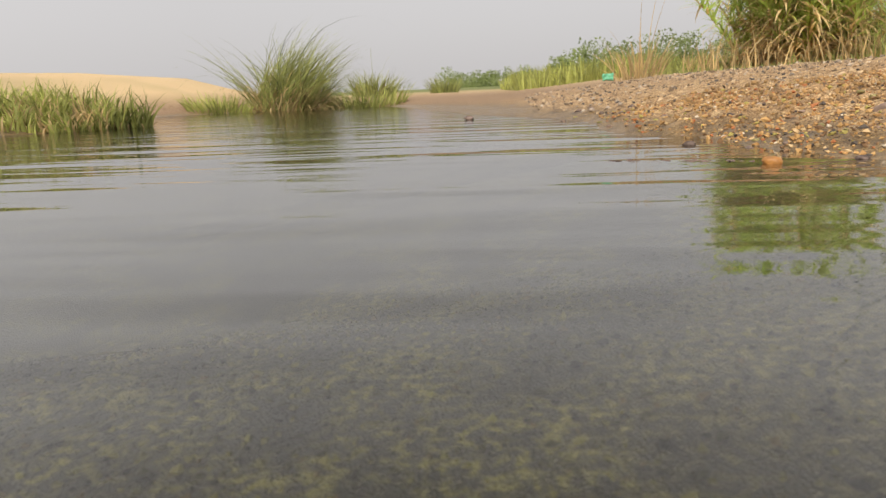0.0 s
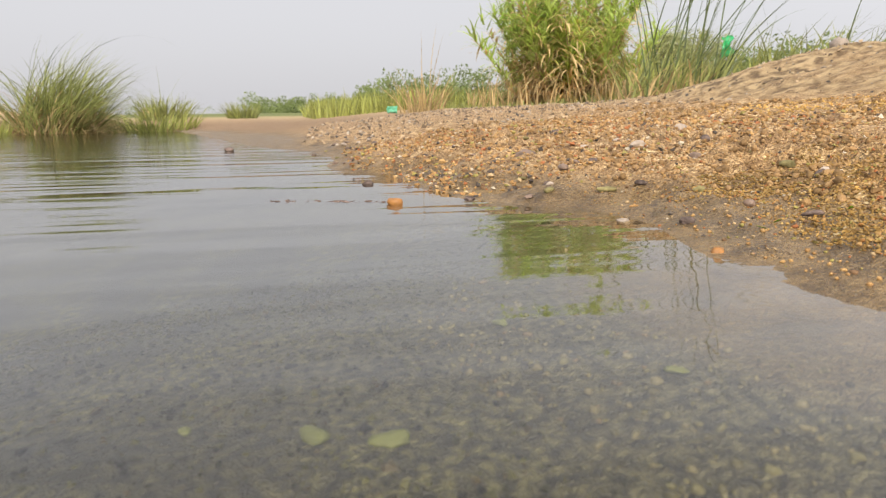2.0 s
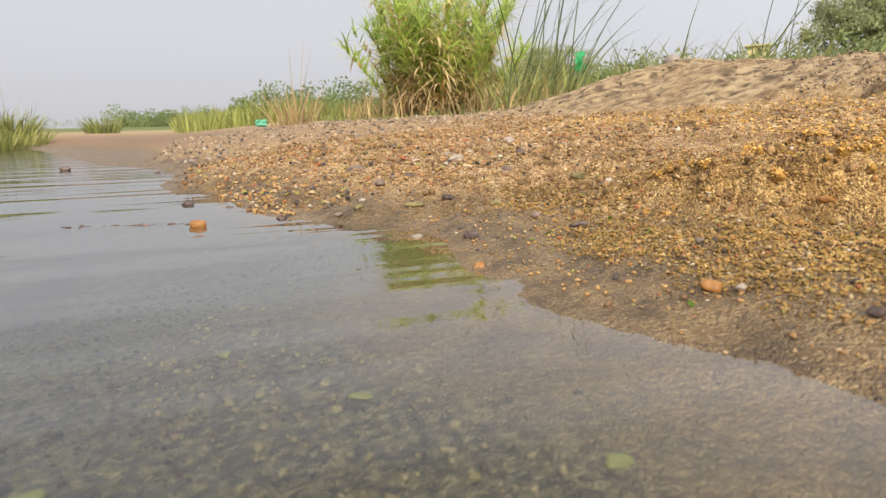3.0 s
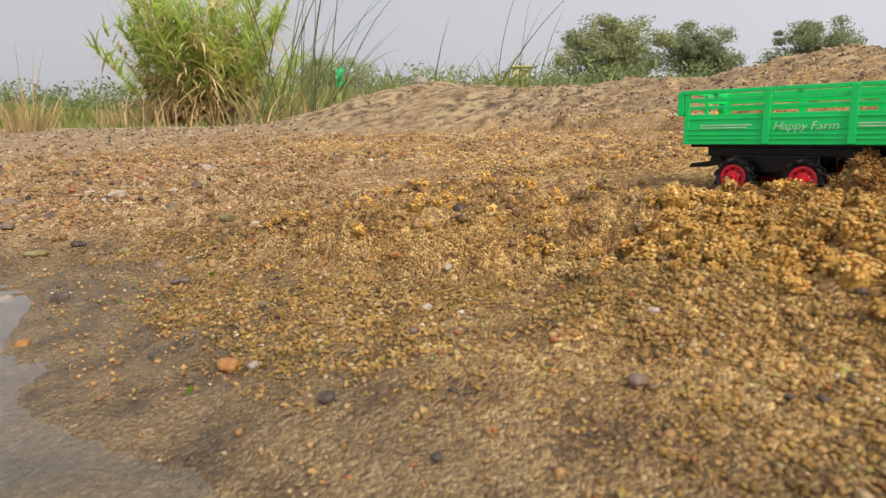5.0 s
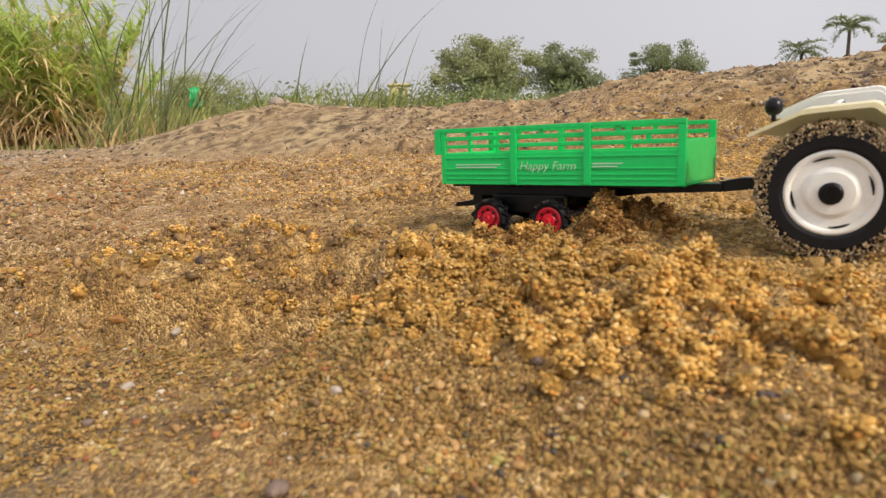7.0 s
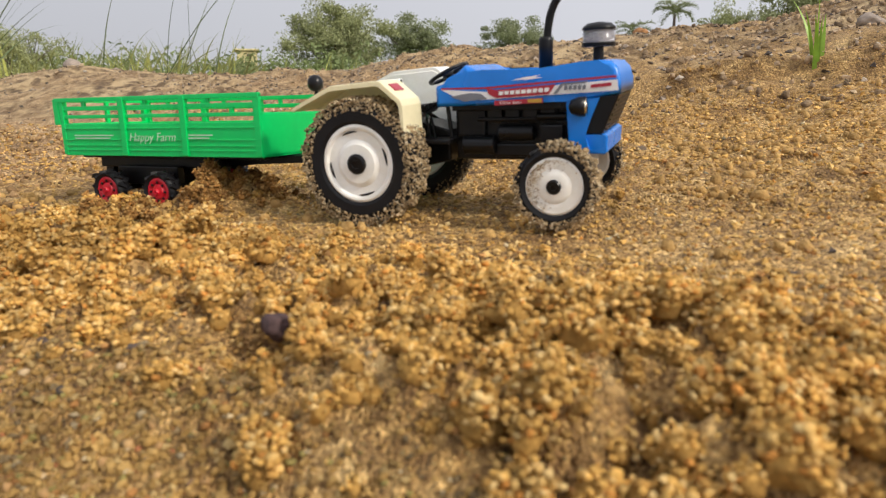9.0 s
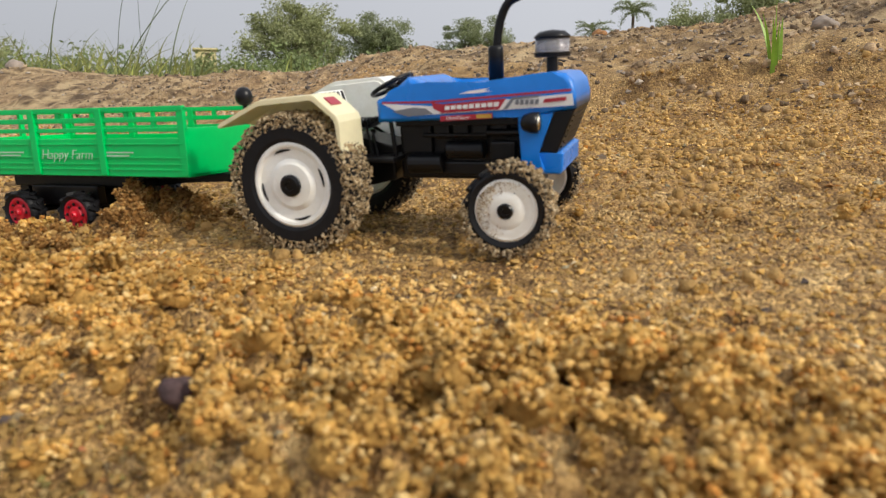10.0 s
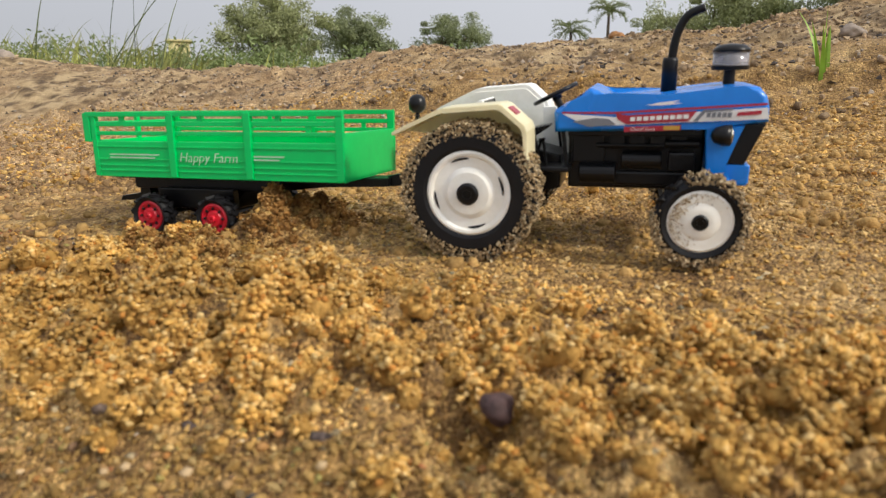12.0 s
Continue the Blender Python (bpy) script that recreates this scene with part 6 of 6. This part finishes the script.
def toy_trailer():
    root = empty("toy_trailer", (0, 0, 0))
    zb, zt, x0, x1, hw = 35.6, 73.4, -235.0, -71.5, 38.0
    for s in (-1, 1):
        bm = bmesh.new()
        y0, y1 = sorted((s * (hw - 2.0), s * hw))
        add_prism(bm, ((x0, zb), (x1, zb), (x1 + 0.4, 56.6), (x0 - 1.6, 56.6)), y0, y1, 0.3)
        side = part("side_panel", bm, GREEN, root, "bright green slatted side")
        for z in (39.0, 42.0, 45.6, 53.0):
            ya, yb = sorted((s * (hw - 0.6), s * (hw + 0.55)))
            bm = bmesh.new()
            add_box(bm, x0 + 1, x1 - 1, ya, yb, z, z + 0.9, 0.25)
            part("rib", bm, GREEN, side)
        for z0, z1, lip in ((60.0, 62.4, 0), (65.2, 68.0, 0), (70.8, 73.6, 0.8)):
            bm = bmesh.new()
            ya, yb = sorted((s * (hw - 2.0), s * (hw + lip)))
            add_box(bm, x0 - 2.5 - lip * 3, x1, ya, yb, z0, z1, 0.35)
            part("rail", bm, GREEN, side)
        for x, w, d in ((x0 - 1.5, 3.5, 0.4), (-182.0, 2.3, 1.3), (-131.5, 2.3, 1.3), (x1 - 4.6, 4.6, 0.5)):
            bm = bmesh.new()
            ya, yb = sorted((s * (hw - 2.2), s * (hw + d)))
            add_box(bm, x, x + 2 * w if d > 1 else x + w, ya, yb, zb + 0.5, zt - 0.4, 0.4)
            part("post", bm, GREEN, side)
        for x, z in ((-216, 66), (-162, 66), (-112, 66), (-182, 58), (-94, 61)):
            bm = bmesh.new()
            ya, yb = sorted((s * (hw - 1.8), s * (hw - 0.2)))
            add_box(bm, x, x + 3, ya, yb, z, z + 5.5, 0.2)
            part("tab", bm, GREEN, side)
    for x, top in ((x1, 62.0), (x0 - 0.5, 57.0)):
        bm = bmesh.new()
        add_box(bm, x - 2, x, -hw + 1.5, hw - 1.5, zb, top, 0.4)
        end = part("end_panel", bm, GREEN, root)
        if top > 60:
            continue
        bm = bmesh.new()
        add_box(bm, x - 2, x, -hw + 1.5, hw - 1.5, 65.4, 68.0, 0.4)
        part("rail", bm, GREEN, end)
        bm = bmesh.new()
        add_box(bm, x - 2.2, x + 0.2, -hw + 1.0, hw - 1.0, 70.8, 73.5, 0.4)
        part("rail", bm, GREEN, end)
        for y in (-hw + 2, -1.5, hw - 5):
            bm = bmesh.new()
            add_box(bm, x - 2.1, x + 0.3, y, y + 3, top - 1, 72, 0.3)
            part("post", bm, GREEN, end)
    for y in (-hw - 0.6, hw - 2.4):
        bm = bmesh.new()
        add_box(bm, x0 - 7, x0 - 2, y, y + 3, 56, 73, 0.6)
        part("tail_lip", bm, GREEN, root)
    bm = bmesh.new()
    add_box(bm, x0, x1, -hw + 1.5, hw - 1.5, zb, zb + 1.8, 0.3)
    part("bed", bm, GREEN, root)
    words(root, "lettering", "Happy Farm", WORN_PRINT, 7.9, -156.0, -hw - 0.75, 45.2, "white slanted lettering")
    for xa, xb in ((-224, -189), (-126, -107)):
        for z in (48.6, 46.8):
            slab(root, "stripe", WORN_PRINT, xa, xb - (3 if z < 48 else 0), z, z + 0.75, -hw - 0.7, 0.2, "thin white stripe")
    bm = bmesh.new()
    add_box(bm, -237, -82, -24, 24, 33.2, 35.5, 0.4)
    add_box(bm, -226, -120, -19, 19, 26.5, 33.4, 0.8)
    add_prism(bm, ((-120, 33.4), (-58, 35.6), (-58, 30.6), (-100, 29.0), (-120, 26.5)), -9, 9, 0.6)
    part("chassis", bm, BLACK, root, "black plastic chassis")
    bm = bmesh.new()
    add_prism(bm, ((-60, 30.2), (-60, 36.4), (-48, 38.8), (-38, 38.8), (-35, 37), (-35, 33), (-47, 31.5)), -5.5, 5.5, 0.6)
    part("drawbar", bm, BLACK, root)
    bm = bmesh.new()
    add_prism(bm, ((-241, 17.6), (-239, 20.8), (-224, 22.6), (-224, 28), (-218, 30), (-216, 20.5), (-226, 18.6)), -17, 17, 0.5)
    part("rear_step", bm, BLACK, root)
    bm = bmesh.new()
    add_prism(bm, ((-206, 26), (-148, 26), (-160, 14), (-170, 12), (-186, 12), (-194, 14)), -17, 17, 0.8)
    for y in (-26, 20):
        add_box(bm, -203, -150, y, y + 6, 16, 28, 0.8)
    part("bogie", bm, BLACK, root, "black twin-axle bogie")
    for x in (-199.0, -154.6):
        bm = bmesh.new()
        add_tube(bm, [(x, -34, 13), (x, 34, 13)], 2.2, 10)
        part("axle", bm, BLACK, root)
        for s in (-1, 1):
            wheel("wheel", root, x, 13.0, s, 41.0, 10.5, 13.2, 8.6, 12, RED, 1.8, int(90 + x + s), 2.0, 0, "small black tyre with a red rim", hub_mat=RED)
    root.matrix_world = Matrix.Translation(base) @ Matrix.Rotation(radians(HEADING), 4, "Z") @ Matrix.Rotation(radians(1.0), 4, "X") @ Matrix.Translation(Vector((0, 50.5, -0.4)) * MM)
    return tagged(root, "bright green slatted plastic toy trailer hitched behind", "toy trailer")


toy_tractor()
toy_trailer()


# ---- pebbles, leaves and litter ----
def pebble(x, y, sx, sy, sz, mat, seed, label, z=None, name="pebble", group="pebbles on the shore", turn=None):
    """A worn river stone, half sunk where it lies."""
    g = np.random.default_rng(seed)
    bm = bmesh.new()
    bmesh.ops.create_icosphere(bm, subdivisions=3, radius=1.0)
    off = g.uniform(-9, 9, 3)
    for v in bm.verts:
        n1 = noise.noise(v.co * 0.9 + Vector(off))
        n2 = noise.noise(v.co * 2.6 + Vector(off))
        v.co *= 1 + 0.45 * n1 + 0.20 * n2
        v.co = Vector((v.co.x * sx, v.co.y * sy, v.co.z * sz))
    me = bm_mesh(name, bm, mat)
    o = new(name, me)
    o.location = (x, y, (ground_at(x, y) if z is None else z) + sz * 0.35)
    o.rotation_euler = (g.uniform(-0.2, 0.2), g.uniform(-0.2, 0.2), g.uniform(0, 6.28) if turn is None else turn)
    return tagged(o, label, "pebble", group)


pebble(0.541, 0.717, 0.0085, 0.006, 0.006, STONE_ORANGE, 1, "orange pebble standing out of the shallow water", 0.0)
pebble(0.726, 0.375, 0.0055, 0.0045, 0.0048, STONE_ORANGE, 2, "small orange pebble in the shallows", -0.0015)
pebble(0.803, 0.234, 0.006, 0.005, 0.004, STONE_ORANGE, 3, "small orange pebble on wet sand")
pebble(0.782, 0.980, 0.018, 0.012, 0.008, STONE, 4, "flat reddish-brown stone on the gravel")
pebble(0.927, 0.731, 0.009, 0.007, 0.006, STONE, 5, "reddish-brown pebble on the gravel")
pebble(0.804, 0.758, 0.010, 0.008, 0.006, STONE_DARK, 6, "dark slate pebble on the gravel")
pebble(0.999, 0.277, 0.0055, 0.005, 0.005, STONE_DARK, 7, "dark pebble at the crumbling step")
pebble(0.836, 0.420, 0.008, 0.0035, 0.003, STONE_DARK, 8, "thin dark stone lying on the sand")
pebble(0.149, 2.387, 0.018, 0.014, 0.009, STONE_DARK, 9, "mossy dark stone standing out of the water", 0.002)
pebble(0.659, 0.996, 0.008, 0.006, 0.0045, STONE_DARK, 10, "dark wet pebble at the waterline", 0.0)
pebble(0.530, 0.969, 0.008, 0.006, 0.0045, STONE_DARK, 11, "dark wet pebble in the shallows", -0.001)
pebble(1.008, -0.122, 0.0051, 0.0046, 0.0048, STONE_MAUVE, 12, "mottled pinkish-grey pebble among sand clods", 0.0720)
pebble(1.075, 1.020, 0.012, 0.010, 0.008, STONE_PALE, 13, "pale pinkish stone on the gravel")
pebble(0.880, 0.800, 0.013, 0.009, 0.005, STONE_PALE, 14, "pale flat stone on the gravel")
pebble(2.575, 2.390, 0.045, 0.035, 0.035, STONE_PALE, 15, "pale stone on the mound's crest")
pebble(2.440, 0.060, 0.018, 0.016, 0.012, STONE_ORANGE, 16, "orange stone on the mound's crest")
pebble(2.100, -0.360, 0.020, 0.016, 0.012, STONE_PALE, 17, "grey stone beside the grass tuft")
pebble(1.985, -0.285, 0.014, 0.012, 0.010, STONE_DARK, 18, "grey stone beside the grass tuft")

# a line of small dark stones just breaking the surface
g = np.random.default_rng(77)
for k in range(44):
    t = g.uniform()
    px, py = 0.39 + 0.14 * t + g.normal(0, 0.004), 0.79 - 0.05 * t + g.normal(0, 0.005)
    r = 0.001 + 0.0022 * g.uniform() ** 1.5
    pebble(px, py, r * g.uniform(1.2, 2.4), r, r * 0.55, STONE_DARK, 200 + k, "small dark stone breaking the water's surface", -0.001, group="stones breaking the surface")
# stones strewn along the bank
for k in range(90):
    py = 0.4 + 1.9 * g.uniform() ** 1.2
    px = float(shore_right(np.array([py]))[0]) + 0.46 * g.uniform() ** 1.2 - 0.02
    r = g.uniform(0.0025, 0.0062) * (1 + 0.5 * max(0, py - 1))
    kind = g.integers(0, 5)
    mat, lab = ((STONE, "brown river pebble on the gravel bank"), (STONE_DARK, "dark river pebble on the gravel bank"), (STONE_PALE, "pale river pebble on the gravel bank"), (OLIVE, "olive-brown river pebble on the gravel bank"), (STONE, "brown river pebble on the gravel bank"))[kind]
    pebble(px, py, r * g.uniform(1, 1.7), r, r * g.uniform(0.5, 0.9), mat, 300 + k, lab)
# stones half buried in the near sand
for k in range(26):
    px, py = g.uniform(0.8, 1.0), g.uniform(-0.2, 0.35)
    r = g.uniform(0.0018, 0.0036)
    pebble(px, py, r * g.uniform(1, 1.6), r, r * 0.8, (STONE, STONE_PALE, STONE_DARK, STONE_ORANGE)[k % 4], 420 + k, ("brown", "pale", "dark", "orange")[k % 4] + " pebble in damp sand", group="pebbles in damp sand")
# green stones on the bed
for k, (px, py) in enumerate(((0.452, 0.216), (0.480, 0.203), (0.60, 0.21), (0.40, 0.24), (0.66, 0.12), (0.55, 0.30), (0.33, 0.19), (0.62, 0.05))):
    r = 0.0048 if k < 2 else g.uniform(0.002, 0.004)
    pebble(px, py, r * 1.5, r, r * 0.5, MOSS, 460 + k, "pale green algae-covered stone on the pond bed", group="stones on the pond bed")


def litter(name, x, y, size, mat, seed, label, z_up):
    """A crumpled scrap of plastic sheet."""
    gg = np.random.default_rng(seed)
    bm = bmesh.new()
    bmesh.ops.create_grid(bm, x_segments=9, y_segments=9, size=1.0)
    for v in bm.verts:
        n0 = noise.noise_vector(v.co * 1.7 + Vector((seed, 0, 0)))
        v.co = Vector((v.co.x * size[0], n0.y * size[1] * 0.6, v.co.y * size[2])) + Vector(n0) * size[2] * 0.35
    bmesh.ops.solidify(bm, geom=bm.faces[:], thickness=size[0] * 0.02)
    o = new(name, bm_mesh(name, bm, mat))
    o.location = (x, y, ground_at(x, y) + z_up)
    return tagged(o, label, "litter")


litter("plastic_bag", 2.72, 3.36, (0.035, 0.03, 0.06), BAG, 3, "crumpled bright green plastic bag caught in the sedge", 0.30)
litter("plastic_wrap", 1.08, 5.5, (0.045, 0.03, 0.028), TURQ, 5, "crumpled pale turquoise plastic sheet on dry grass", 0.05)


def far_house(az, dist, el):
    """A small yellow-washed house among the far bushes."""
    x, y = polar(az, dist)
    z0 = 0.15 + dist * math.tan(radians(el))
    root = empty("house", (x, y, z0))
    root.rotation_euler = (0, 0, radians(-az))
    for nm, (xa, xb, ya, yb, za, zb_), mat, lab in (("wall", (-0.55, 0.55, -0.5, 0.5, -3.0, 0.35), WALL, "pale yellow plaster wall"), ("roof", (-0.68, 0.68, -0.62, 0.62, 0.35, 0.46), WALL, "flat concrete roof")):
        bm = bmesh.new()
        bmesh.ops.create_cube(bm, size=1.0, matrix=Matrix.Translation(((xa + xb) / 2, (ya + yb) / 2, (za + zb_) / 2)) @ Matrix.Diagonal((xb - xa, yb - ya, zb_ - za, 1)))
        bmesh.ops.bevel(bm, geom=bm.edges[:], offset=0.02, segments=1, affect="EDGES")
        attach(nm, bm_mesh(nm, bm, mat, False), root, lab)
    bm = bmesh.new()
    bmesh.ops.create_cube(bm, size=1.0, matrix=Matrix.Translation((0.1, -0.5, 0.05)) @ Matrix.Diagonal((0.25, 0.06, 0.3, 1)))
    attach("window", bm_mesh("window", bm, BARK, False), root, "dark window opening")
    return tagged(root, "small pale yellow house far behind the bushes", "house")


far_house(46.0, 40.0, 5.2)


def leaf_scrap(x, y, size, seed):
    """A torn, curled bit of fresh leaf."""
    gg = np.random.default_rng(seed)
    bm = bmesh.new()
    rows = []
    for i in range(6):
        t = i / 5
        w = math.sin(0.25 + 2.7 * t) * 0.42
        rows.append([bm.verts.new(Vector(((t - 0.5) * 2 * size, s * w * size, (0.35 * t * t + 0.25 * s * s * w) * size))) for s in (-1, 0, 1)])
    for a, b in zip(rows, rows[1:]):
        for i in range(2):
            bm.faces.new((a[i], a[i + 1], b[i + 1], b[i]))
    bmesh.ops.solidify(bm, geom=bm.faces[:], thickness=size * 0.06)
    o = new("leaf_scrap", bm_mesh("leaf_scrap", bm, TUFT))
    o.location = (x, y, ground_at(x, y) + size * 0.1)
    o.rotation_euler = (gg.uniform(-0.4, 0.4), gg.uniform(-0.4, 0.4), gg.uniform(0, 6.28))
    return tagged(o, "small yellow-green scrap of leaf on damp sand", "leaf", "leaf scraps on the shore")


for k, (px, py) in enumerate(((0.814, 0.430), (0.856, 0.404), (0.793, 0.420), (0.778, 0.222), (0.850, 0.350), (0.905, 0.52), (0.87, 0.60))):
    leaf_scrap(px, py, 0.0035 + 0.0012 * (k % 3), 600 + k)
